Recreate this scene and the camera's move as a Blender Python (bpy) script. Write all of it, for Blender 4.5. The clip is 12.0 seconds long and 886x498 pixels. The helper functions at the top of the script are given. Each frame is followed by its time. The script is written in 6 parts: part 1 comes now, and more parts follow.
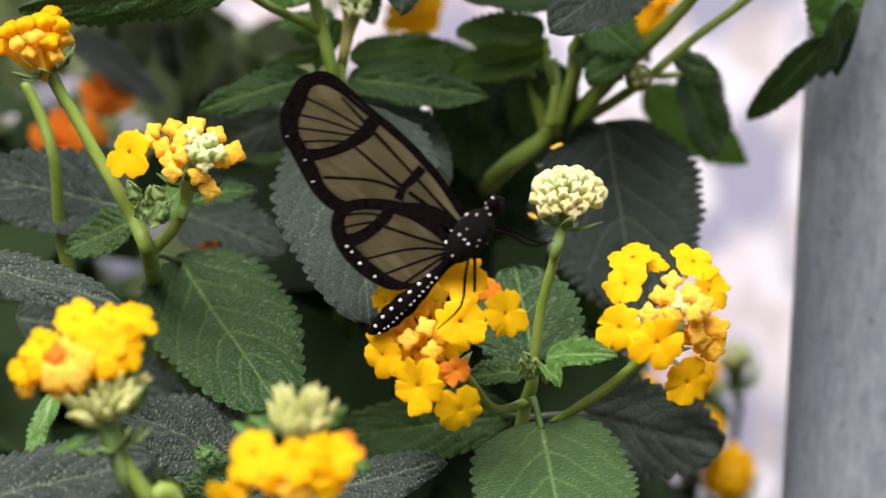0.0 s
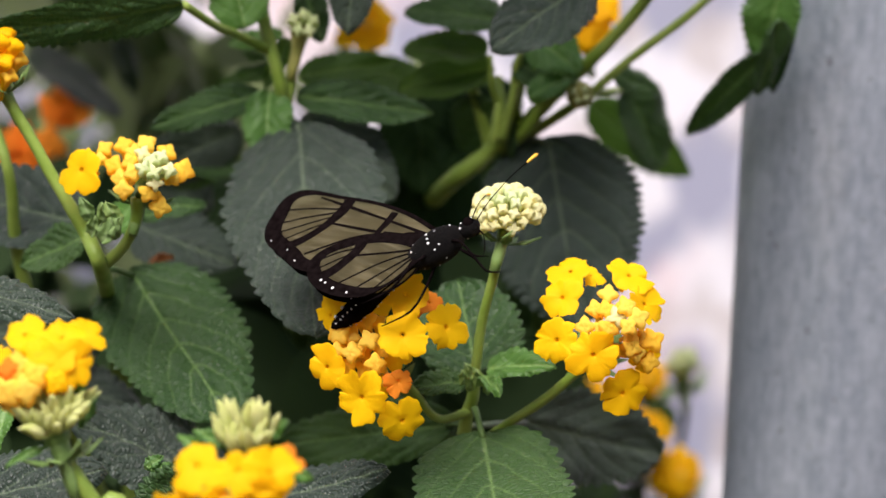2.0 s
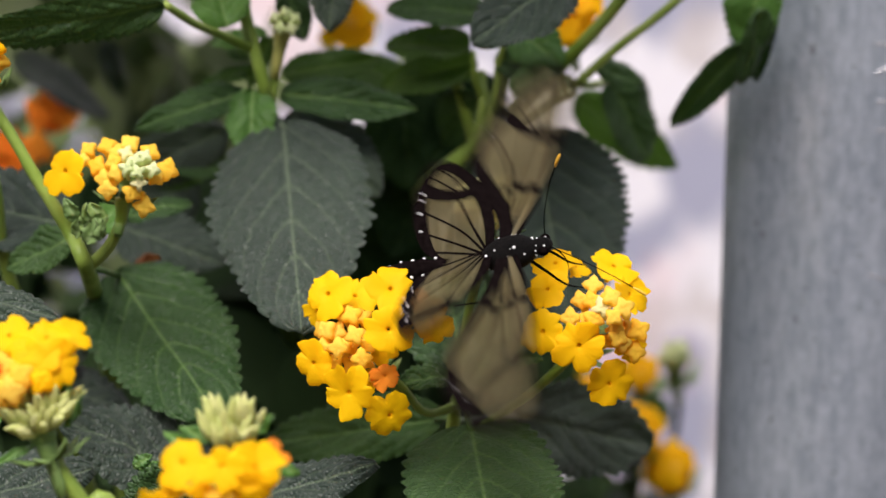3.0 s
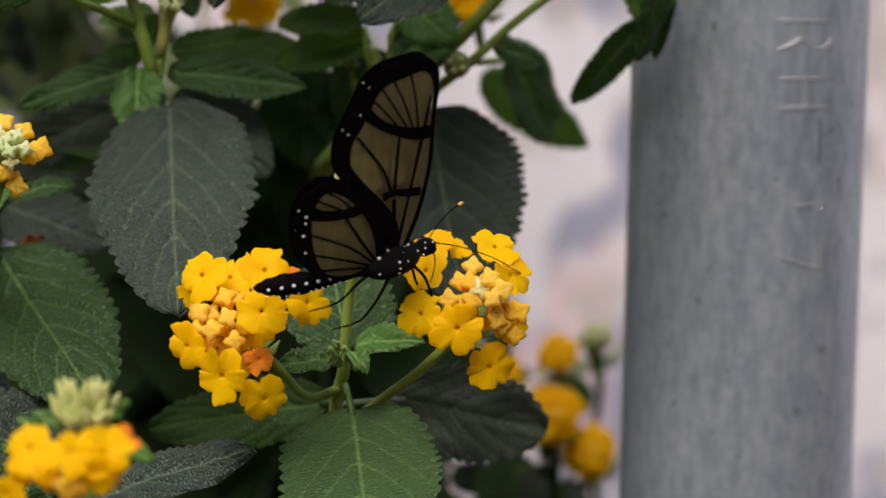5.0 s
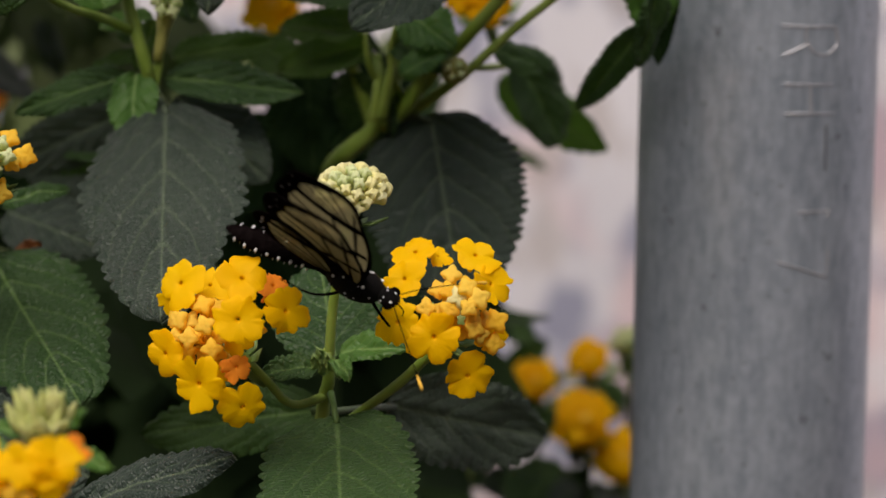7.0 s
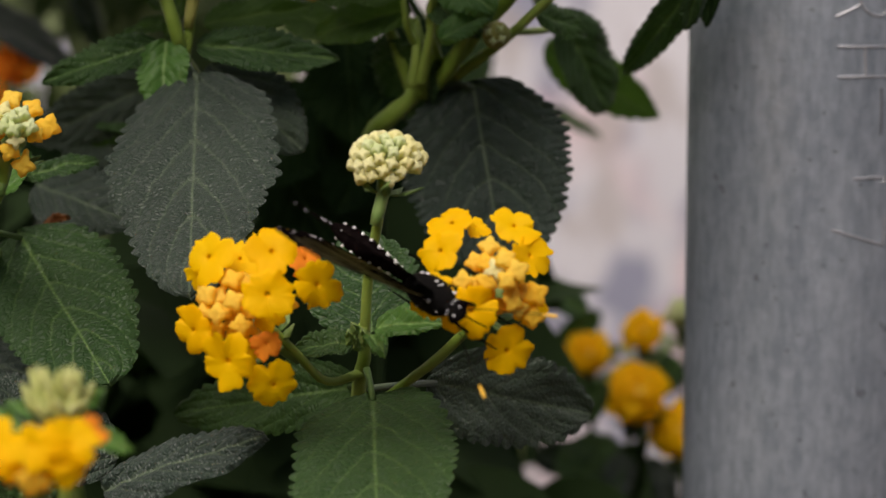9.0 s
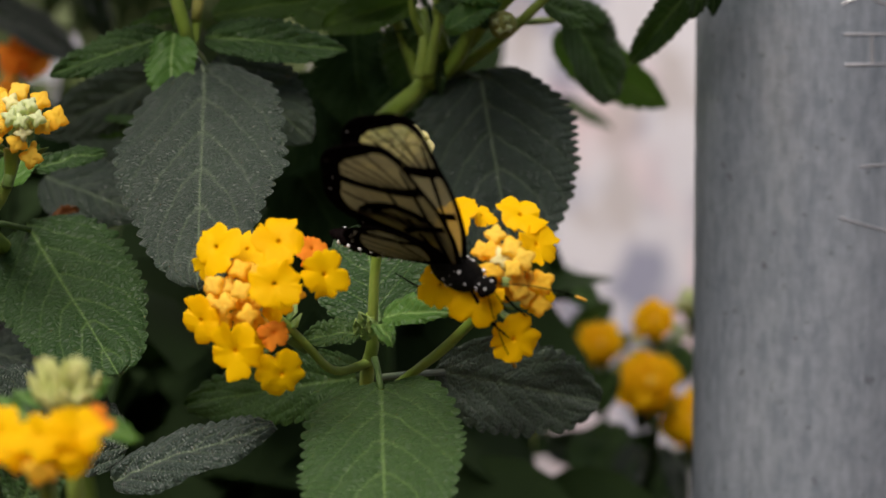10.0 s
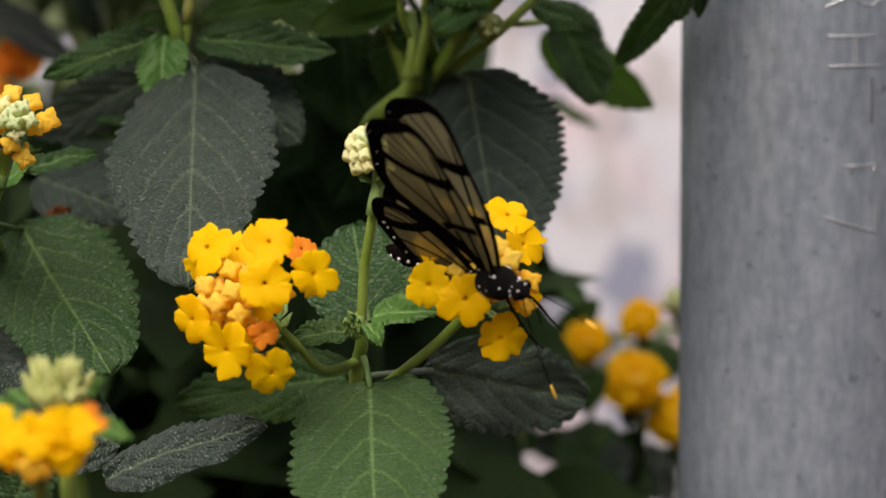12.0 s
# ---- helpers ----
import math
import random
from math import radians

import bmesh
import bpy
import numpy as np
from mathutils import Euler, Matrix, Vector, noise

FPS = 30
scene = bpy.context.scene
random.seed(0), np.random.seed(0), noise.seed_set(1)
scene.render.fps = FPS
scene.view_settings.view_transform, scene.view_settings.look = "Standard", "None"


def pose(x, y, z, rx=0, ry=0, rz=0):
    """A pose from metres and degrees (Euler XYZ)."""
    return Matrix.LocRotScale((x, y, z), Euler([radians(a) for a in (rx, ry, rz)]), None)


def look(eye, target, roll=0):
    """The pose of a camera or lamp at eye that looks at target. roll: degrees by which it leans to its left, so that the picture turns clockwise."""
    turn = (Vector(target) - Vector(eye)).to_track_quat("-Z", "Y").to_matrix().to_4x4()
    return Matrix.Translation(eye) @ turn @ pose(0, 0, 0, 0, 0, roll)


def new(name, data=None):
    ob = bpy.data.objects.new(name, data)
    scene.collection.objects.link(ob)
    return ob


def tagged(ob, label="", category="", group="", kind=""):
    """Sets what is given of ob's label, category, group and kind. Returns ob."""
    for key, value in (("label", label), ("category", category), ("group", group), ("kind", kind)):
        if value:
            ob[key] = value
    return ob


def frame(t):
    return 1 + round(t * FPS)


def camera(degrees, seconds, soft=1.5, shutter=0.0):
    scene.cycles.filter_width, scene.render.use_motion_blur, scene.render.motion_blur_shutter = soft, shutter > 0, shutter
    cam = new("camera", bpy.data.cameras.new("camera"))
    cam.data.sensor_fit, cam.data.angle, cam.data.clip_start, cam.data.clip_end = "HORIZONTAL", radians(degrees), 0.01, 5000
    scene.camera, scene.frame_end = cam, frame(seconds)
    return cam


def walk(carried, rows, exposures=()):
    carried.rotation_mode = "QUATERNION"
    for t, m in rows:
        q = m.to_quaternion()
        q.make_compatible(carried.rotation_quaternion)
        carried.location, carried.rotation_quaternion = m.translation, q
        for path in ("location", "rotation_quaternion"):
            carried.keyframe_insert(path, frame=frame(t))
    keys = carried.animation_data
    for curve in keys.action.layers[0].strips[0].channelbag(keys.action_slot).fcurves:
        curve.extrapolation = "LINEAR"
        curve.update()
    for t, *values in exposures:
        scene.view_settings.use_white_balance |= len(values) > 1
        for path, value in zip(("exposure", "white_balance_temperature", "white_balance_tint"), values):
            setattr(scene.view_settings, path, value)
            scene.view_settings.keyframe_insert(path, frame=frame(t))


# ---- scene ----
cam = camera(12.78, 12.0, soft=1.5, shutter=0.4)
cam.data.dof.use_dof = True
cam.data.dof.focus_distance = 0.705
cam.data.dof.aperture_fstop = 17.0
walk(cam, [
    (0.0, pose(-0.0086, -0.6824, 0.1116, 80.557, -2.296, 0.300)),
    (0.5, pose(-0.0073, -0.6870, 0.1153, 80.379, -2.123, 0.223)),
    (1.0, pose(-0.0078, -0.6870, 0.1158, 80.366, -2.303, 0.065)),
    (1.5, pose(-0.0025, -0.6905, 0.1150, 80.533, -2.479, 0.205)),
    (2.0, pose(-0.0022, -0.7027, 0.1202, 80.397, -2.290, -0.002)),
    (2.5, pose(-0.0029, -0.7111, 0.1172, 80.744, -1.998, -0.140)),
    (3.0, pose(0.0017, -0.7040, 0.1179, 80.518, -1.194, -0.104)),
    (3.2, pose(0.0042, -0.7030, 0.1176, 80.430, -1.190, -0.100)),
    (4.8, pose(0.0246, -0.6915, 0.1146, 80.342, -1.126, 0.013)),
    (5.0, pose(0.0277, -0.6893, 0.1160, 80.225, -1.104, 0.218)),
    (5.5, pose(0.0386, -0.6818, 0.1176, 79.999, -0.947, 0.831)),
    (6.0, pose(0.0451, -0.6797, 0.1211, 79.847, -1.216, 1.665)),
    (6.5, pose(0.0575, -0.6817, 0.1232, 79.743, -0.987, 2.377)),
    (7.0, pose(0.0613, -0.6860, 0.1195, 80.034, -0.842, 2.671)),
    (7.2, pose(0.0616, -0.6845, 0.1191, 79.990, -0.800, 2.770)),
    (8.8, pose(0.0680, -0.6625, 0.1157, 79.610, -0.240, 3.740)),
    (9.0, pose(0.0681, -0.6609, 0.1153, 79.594, -0.199, 3.786)),
    (9.5, pose(0.0672, -0.6605, 0.1148, 79.517, -0.061, 3.848)),
    (10.0, pose(0.0709, -0.6627, 0.1144, 79.539, 0.189, 4.041)),
    (10.5, pose(0.0705, -0.6674, 0.1183, 79.332, -0.098, 3.981)),
    (11.0, pose(0.0693, -0.6728, 0.1176, 79.519, -0.257, 3.962)),
    (11.5, pose(0.0708, -0.6746, 0.1174, 79.554, -0.025, 3.867)),
    (12.0, pose(0.0715, -0.6704, 0.1162, 79.509, 0.174, 3.876)),
], exposures=[(0.0, 0.70, 6400, 20), (2.5, 0.60, 6400, 20), (3.2, 0.42, 6450, 19), (4.8, 0.02, 6650, 17.5), (5.5, -0.12, 6750, 17.5), (6.0, -0.24, 6800, 18), (9.5, -0.15, 6800, 18.5), (10.0, 0.0, 6750, 17.5), (10.6, 0.16, 6700, 17.5), (12.0, 0.16, 6700, 17.5)])

# ---- daylight: bright haze, soft sun from above and behind the camera ----
world = bpy.data.worlds.new("sky")
scene.world = world
world.use_nodes = True
wn = world.node_tree.nodes
sky = wn.new("ShaderNodeTexSky")
sky.sky_type = "NISHITA"
sky.sun_disc = False
sky.sun_elevation = radians(56)
sky.sun_rotation = radians(200)
sky.air_density, sky.dust_density = 1.0, 4.0
wn["Background"].inputs["Strength"].default_value = 0.075
world.node_tree.links.new(sky.outputs[0], wn["Background"].inputs["Color"])
sun = new("sun", bpy.data.lights.new("sun", "SUN"))
sun.data.energy, sun.data.angle, sun.data.color = 4.2, radians(42), (1.0, 0.96, 0.9)
sun.matrix_basis = look((-0.22, -0.60, 0.95), (0, 0, 0))

# ---- the leaning frame of the shrub: millimetres across, back and up ----
TILT = Matrix.Rotation(radians(0.205), 4, "Z") @ Matrix.Rotation(radians(-2.479), 4, "Y") @ Matrix.Rotation(radians(-9.467), 4, "X")
TURN = TILT.to_3x3()
GROUND = -0.40


def at(p):
    return TURN @ Vector(p) * 0.001


def way(v):
    return (TURN @ Vector(v)).normalized()


# ---- materials ----
def material(name, rough=0.5, spec=0.5, metal=0.0):
    m = bpy.data.materials.new(name)
    m.use_nodes = True
    n = m.node_tree.nodes["Principled BSDF"]
    n.inputs["Roughness"].default_value = rough
    n.inputs["Specular IOR Level"].default_value = spec
    n.inputs["Metallic"].default_value = metal
    return m, m.node_tree, n


def node(t, kind, **sets):
    n = t.nodes.new("ShaderNode" + kind)
    for k, v in sets.items():
        n.inputs[k.replace("_", " ")].default_value = v
    return n


def ramp(t, source, stops):
    n = t.nodes.new("ShaderNodeValToRGB")
    e = n.color_ramp.elements
    while len(e) < len(stops):
        e.new(0.5)
    for k, (pos, col) in zip(e, stops):
        k.position, k.color = pos, (*col, 1)
    t.links.new(source, n.inputs[0])
    return n.outputs[0]


def blend(t, factor, a, b, kind="MIX"):
    n = t.nodes.new("ShaderNodeMix")
    n.data_type, n.blend_type = "RGBA", kind
    for i, v in ((0, factor), (6, a), (7, b)):
        if isinstance(v, (int, float)):
            n.inputs[i].default_value = v
        elif isinstance(v, tuple):
            n.inputs[i].default_value = (*v, 1)
        else:
            t.links.new(v, n.inputs[i])
    return n.outputs[2]


def texture(t, kind, scale, space="Object", detail=4.0):
    c = t.nodes.new("ShaderNodeTexCoord")
    n = t.nodes.new("ShaderNodeTex" + kind)
    n.inputs["Scale"].default_value = scale
    if kind == "Noise":
        n.inputs["Detail"].default_value = detail
    t.links.new(c.outputs[space], n.inputs["Vector"])
    return n


def relief(t, n, height, strength, distance):
    b = t.nodes.new("ShaderNodeBump")
    b.inputs["Strength"].default_value, b.inputs["Distance"].default_value = strength, distance
    t.links.new(height, b.inputs["Height"])
    t.links.new(b.outputs[0], n.inputs["Normal"])
    return b


def leaf_material(name, dark, light, vein, rough, spec, glow, sheen, cell, bump, loose=False):
    m, t, n = material(name, rough, spec)
    big = texture(t, "Noise", 60)
    col = ramp(t, big.outputs[0], [(0.3, dark), (0.7, light)])
    fine = texture(t, "Noise", 900)
    col = blend(t, 0.25, col, ramp(t, fine.outputs[0], [(0.35, dark), (0.65, light)]))
    info = t.nodes.new("ShaderNodeObjectInfo")
    tint = ramp(t, info.outputs["Random"], [(0.0, (0.72, 0.78, 0.8)), (1.0, (1.2, 1.15, 1.0))])
    if loose:
        piece = t.nodes.new("ShaderNodeNewGeometry")
        tint = ramp(t, piece.outputs["Random Per Island"], [(0.0, (0.3, 0.35, 0.4)), (0.6, (1.0, 1.0, 0.9)), (1.0, (2.2, 1.9, 1.6))])
    col = blend(t, 1.0, col, tint, "MULTIPLY")
    def attribute(name):
        a = t.nodes.new("ShaderNodeAttribute")
        a.attribute_name = name
        return a.outputs["Fac"]

    def calc(kind, a, b=0.0):
        n = t.nodes.new("ShaderNodeMath")
        n.operation = kind
        for k, v in enumerate((a, b)):
            if isinstance(v, (int, float)):
                n.inputs[k].default_value = v
            else:
                t.links.new(v, n.inputs[k])
        return n.outputs[0]

    def falling(value, width):
        """1 at zero, 0 from width on."""
        return calc("MAXIMUM", calc("SUBTRACT", 1.0, calc("DIVIDE", value, width)), 0.0)

    along, across, rib = attribute("along"), calc("ABSOLUTE", attribute("across")), calc("ABSOLUTE", attribute("rib"))
    wander = texture(t, "Noise", 260, detail=2)
    lane = calc("MULTIPLY", calc("SUBTRACT", along, calc("MULTIPLY", calc("POWER", across, 1.2), 0.44)), 6.0)
    lane = calc("ADD", lane, calc("MULTIPLY", calc("SUBTRACT", wander.outputs[0], 0.5), 0.35))
    near = calc("PINGPONG", lane, 0.5)
    second = calc("MULTIPLY", falling(near, calc("SUBTRACT", 0.1, calc("MULTIPLY", across, 0.05))), calc("SUBTRACT", 1.0, calc("MULTIPLY", across, 0.55)))
    second = calc("MULTIPLY", second, calc("LESS_THAN", along, 0.97))
    middle = falling(rib, calc("SUBTRACT", 0.62, calc("MULTIPLY", along, 0.4)))
    branch = calc("MAXIMUM", middle, calc("MULTIPLY", second, 0.6))
    col = blend(t, calc("MULTIPLY", branch, 0.85), col, vein)
    speck = texture(t, "Voronoi", 700)
    pale = ramp(t, speck.outputs["Distance"], [(0.0, (0.35, 0.35, 0.35)), (0.1, (0.0, 0.0, 0.0))])
    col = blend(t, pale, col, vein)
    t.links.new(col, n.inputs["Base Color"])
    # wrinkles in rows across the midrib, about a millimetre each
    place = t.nodes.new("ShaderNodeCombineXYZ")
    t.links.new(calc("MULTIPLY", attribute("rib"), 1.0 / cell[0]), place.inputs[0])
    t.links.new(calc("MULTIPLY", attribute("run"), 1.0 / cell[1]), place.inputs[1])
    t.links.new(calc("MULTIPLY", info.outputs["Random"], 40.0), place.inputs[2])
    net = t.nodes.new("ShaderNodeTexVoronoi")
    net.feature = "DISTANCE_TO_EDGE"
    net.inputs["Scale"].default_value = 1.0
    t.links.new(place.outputs[0], net.inputs["Vector"])
    net = net.outputs["Distance"]
    col = blend(t, ramp(t, net, [(0.0, (0.05, 0.05, 0.05)), (0.07, (0.0, 0.0, 0.0))]), col, vein)
    t.links.new(col, n.inputs["Base Color"])
    dome = ramp(t, net, [(0.0, (0.0, 0.0, 0.0)), (0.16, (0.6, 0.6, 0.6)), (0.45, (1.0, 1.0, 1.0))])
    wrinkle = texture(t, "Noise", 1500, detail=3)
    height = blend(t, 0.5, dome, wrinkle.outputs["Color"])
    pillow = ramp(t, near, [(0.0, (0.0, 0.0, 0.0)), (0.2, (0.7, 0.7, 0.7)), (0.5, (1.0, 1.0, 1.0))])
    height = blend(t, 0.25, height, pillow)
    relief(t, n, height, bump, 0.0011)
    n.inputs["Sheen Weight"].default_value = sheen
    n.inputs["Sheen Roughness"].default_value = 0.5
    back = t.nodes.new("ShaderNodeBsdfTranslucent")
    t.links.new(blend(t, 0.5, col, (0.12, 0.3, 0.03)), back.inputs[0])
    mix = t.nodes.new("ShaderNodeMixShader")
    mix.inputs[0].default_value = glow
    t.links.new(n.outputs[0], mix.inputs[1])
    t.links.new(back.outputs[0], mix.inputs[2])
    t.links.new(mix.outputs[0], t.nodes["Material Output"].inputs[0])
    return m


LEAF = leaf_material("leaf_green", (0.019, 0.053, 0.013), (0.042, 0.092, 0.024), (0.12, 0.21, 0.06), 0.46, 0.26, 0.12, 0.02, (1.4, 0.9), 0.6)
YOUNG = leaf_material("leaf_young", (0.05, 0.14, 0.02), (0.09, 0.21, 0.04), (0.2, 0.34, 0.1), 0.45, 0.4, 0.25, 0.02, (1.2, 0.8), 0.3)
OLD = leaf_material("leaf_old", (0.014, 0.027, 0.018), (0.03, 0.05, 0.034), (0.10, 0.14, 0.08), 0.46, 0.36, 0.05, 0.07, (1.0, 0.75), 0.6)
THIN = leaf_material("leaf_thin", (0.03, 0.07, 0.012), (0.06, 0.115, 0.022), (0.11, 0.17, 0.04), 0.5, 0.25, 0.4, 0.0, (1.5, 0.95), 0.3)
FAR_LEAF = leaf_material("leaf_far", (0.025, 0.042, 0.012), (0.075, 0.1, 0.032), (0.1, 0.13, 0.05), 0.55, 0.2, 0.15, 0.0, (1.5, 1.0), 0.2, True)
# leaf green taken nearly to black: deep shade is put into this colour
SHADE_DARK = leaf_material("leaf_shade_dark", (0.005, 0.015, 0.005), (0.012, 0.028, 0.009), (0.03, 0.055, 0.02), 0.7, 0.05, 0.05, 0.0, (1.5, 1.0), 0.3)
PALE = leaf_material("leaf_pale", (0.15, 0.25, 0.06), (0.24, 0.36, 0.12), (0.3, 0.42, 0.18), 0.5, 0.3, 0.3, 0.02, (1.0, 0.7), 0.2)


def petal_material(name, a, b, rough=0.6, glow=0.42):
    m, t, n = material(name, rough, 0.12)
    info = t.nodes.new("ShaderNodeObjectInfo")
    col = ramp(t, info.outputs["Random"], [(0.0, a), (1.0, b)])
    big = texture(t, "Noise", 350)
    col = blend(t, ramp(t, big.outputs[0], [(0.4, (0.0, 0.0, 0.0)), (0.75, (0.35, 0.35, 0.35))]), col, b)
    at_rim = t.nodes.new("ShaderNodeAttribute")
    at_rim.attribute_name = "throat"
    col = blend(t, at_rim.outputs["Fac"], col, (0.8, 0.33, 0.0))
    t.links.new(col, n.inputs["Base Color"])
    fine = texture(t, "Noise", 1500)
    relief(t, n, fine.outputs[0], 0.3, 0.0003)
    back = t.nodes.new("ShaderNodeBsdfTranslucent")
    t.links.new(col, back.inputs[0])
    mix = t.nodes.new("ShaderNodeMixShader")
    mix.inputs[0].default_value = glow
    t.links.new(n.outputs[0], mix.inputs[1])
    t.links.new(back.outputs[0], mix.inputs[2])
    t.links.new(mix.outputs[0], t.nodes["Material Output"].inputs[0])
    return m


YELLOW = petal_material("petal_yellow", (0.97, 0.53, 0.0), (0.98, 0.61, 0.0))
ORANGE = petal_material("petal_orange", (0.92, 0.24, 0.015), (0.95, 0.34, 0.03))
PEACH = petal_material("bud_peach", (1.0, 0.66, 0.05), (1.0, 0.76, 0.12), 0.6, 0.5)
CREAM = petal_material("bud_cream", (0.86, 0.86, 0.50), (0.90, 0.86, 0.42))
CALYX = petal_material("calyx_green", (0.66, 0.72, 0.28), (0.78, 0.80, 0.40))
LIME = petal_material("bud_lime", (0.69, 0.79, 0.41), (0.78, 0.84, 0.49))


def plain_material(name, a, b, scale, rough, spec=0.4, metal=0.0, bump=0.3, depth=0.0005):
    m, t, n = material(name, rough, spec, metal)
    big = texture(t, "Noise", scale)
    t.links.new(ramp(t, big.outputs[0], [(0.35, a), (0.65, b)]), n.inputs["Base Color"])
    fine = texture(t, "Noise", scale * 8)
    relief(t, n, fine.outputs[0], bump, depth)
    return m


STEM = plain_material("stem_green", (0.155, 0.26, 0.028), (0.26, 0.36, 0.07), 120, 0.5)
BRACT = plain_material("bract_green", (0.12, 0.22, 0.05), (0.22, 0.34, 0.1), 250, 0.5)
SPENT = plain_material("spent_head", (0.2, 0.22, 0.04), (0.32, 0.32, 0.08), 300, 0.6)
PLASTER = plain_material("grey_plaster", (0.22, 0.21, 0.2), (0.3, 0.29, 0.27), 6, 0.9, 0.2, 0.0, 0.5, 0.003)
SOIL = plain_material("soil", (0.035, 0.024, 0.016), (0.08, 0.055, 0.036), 30, 0.95, 0.1, 0.0, 0.8, 0.01)
BLACK = plain_material("insect_black", (0.003, 0.002, 0.002), (0.007, 0.005, 0.005), 900, 0.8, 0.0)
FUR = plain_material("insect_fur", (0.003, 0.003, 0.003), (0.009, 0.008, 0.007), 2500, 0.7, 0.08, 0.0, 0.8, 0.0005)
WHITE = plain_material("insect_white", (0.7, 0.7, 0.68), (0.85, 0.85, 0.84), 900, 0.5)
CLUB = plain_material("antenna_club", (0.78, 0.42, 0.03), (0.84, 0.52, 0.06), 900, 0.5)


def membrane_material():
    m, t, n = material("wing_membrane", 0.5, 0.22)
    c = t.nodes.new("ShaderNodeTexCoord")
    spread = t.nodes.new("ShaderNodeMapping")
    spread.inputs["Scale"].default_value = (1.0, 1.0, 0.12)
    t.links.new(c.outputs["Object"], spread.inputs["Vector"])
    streak = node(t, "TexNoise", Scale=900.0, Detail=3.0)
    t.links.new(spread.outputs[0], streak.inputs["Vector"])
    big = texture(t, "Noise", 160)
    col = ramp(t, big.outputs[0], [(0.35, (0.12, 0.11, 0.06)), (0.65, (0.22, 0.195, 0.115))])
    # pale tan streaks along the span: glints put into the membrane's colour
    col = blend(t, ramp(t, streak.outputs[0], [(0.5, (0.0, 0.0, 0.0)), (0.72, (0.7, 0.7, 0.7))]), col, (0.46, 0.42, 0.27))
    t.links.new(col, n.inputs["Base Color"])
    relief(t, n, streak.outputs[0], 0.35, 0.0004)
    clear = t.nodes.new("ShaderNodeBsdfTransparent")
    clear.inputs[0].default_value = (0.8, 0.78, 0.66, 1)
    mix = t.nodes.new("ShaderNodeMixShader")
    mix.inputs[0].default_value = 0.48
    through_light = t.nodes.new("ShaderNodeBsdfTranslucent")
    through_light.inputs[0].default_value = (0.5, 0.45, 0.27, 1)
    both = t.nodes.new("ShaderNodeMixShader")
    both.inputs[0].default_value = 0.6
    t.links.new(n.outputs[0], both.inputs[1])
    t.links.new(through_light.outputs[0], both.inputs[2])
    t.links.new(clear.outputs[0], mix.inputs[1])
    t.links.new(both.outputs[0], mix.inputs[2])
    t.links.new(mix.outputs[0], t.nodes["Material Output"].inputs[0])
    return m


MEMBRANE = membrane_material()


def steel_material():
    m, t, n = material("galvanised_steel", 0.5, 0.5, 0.55)
    c = t.nodes.new("ShaderNodeTexCoord")
    tall = t.nodes.new("ShaderNodeMapping")
    tall.inputs["Scale"].default_value = (1.0, 1.0, 0.3)
    t.links.new(c.outputs["Object"], tall.inputs["Vector"])

    def streak(scale, detail):
        k = node(t, "TexNoise", Scale=scale, Detail=detail)
        t.links.new(tall.outputs[0], k.inputs["Vector"])
        return k.outputs[0]

    col = ramp(t, streak(60, 8), [(0.32, (0.330, 0.396, 0.456)), (0.52, (0.436, 0.509, 0.572)), (0.7, (0.553, 0.636, 0.703))])
    col = blend(t, 0.4, col, ramp(t, streak(520, 4), [(0.35, (0.223, 0.276, 0.334)), (0.65, (0.580, 0.656, 0.725))]))
    spangle = texture(t, "Voronoi", 600)
    col = blend(t, 0.14, col, ramp(t, spangle.outputs["Color"], [(0.2, (0.10, 0.12, 0.15)), (0.8, (0.42, 0.45, 0.49))]))
    dirt = texture(t, "Noise", 330, detail=6)
    col = blend(t, ramp(t, dirt.outputs[0], [(0.64, (0.0, 0.0, 0.0)), (0.72, (0.55, 0.55, 0.55))]), col, (0.09, 0.09, 0.095))
    pit = texture(t, "Voronoi", 260)
    col = blend(t, ramp(t, pit.outputs["Distance"], [(0.0, (0.55, 0.55, 0.55)), (0.12, (0.0, 0.0, 0.0))]), col, (0.48, 0.5, 0.53))
    t.links.new(col, n.inputs["Base Color"])
    t.links.new(ramp(t, dirt.outputs[0], [(0.3, (0.36, 0.36, 0.36)), (0.7, (0.46, 0.46, 0.46))]), n.inputs["Roughness"])
    fine = texture(t, "Noise", 700, detail=6)
    relief(t, n, fine.outputs[0], 0.2, 0.0004)
    return m


STEEL = steel_material()
SCRATCH = plain_material("bright_scratch", (0.42, 0.43, 0.445), (0.56, 0.57, 0.58), 500, 0.4, 0.5, 0.6)
SEAM = plain_material("dark_scratch", (0.07, 0.07, 0.07), (0.13, 0.13, 0.13), 500, 0.6, 0.5, 0.3)


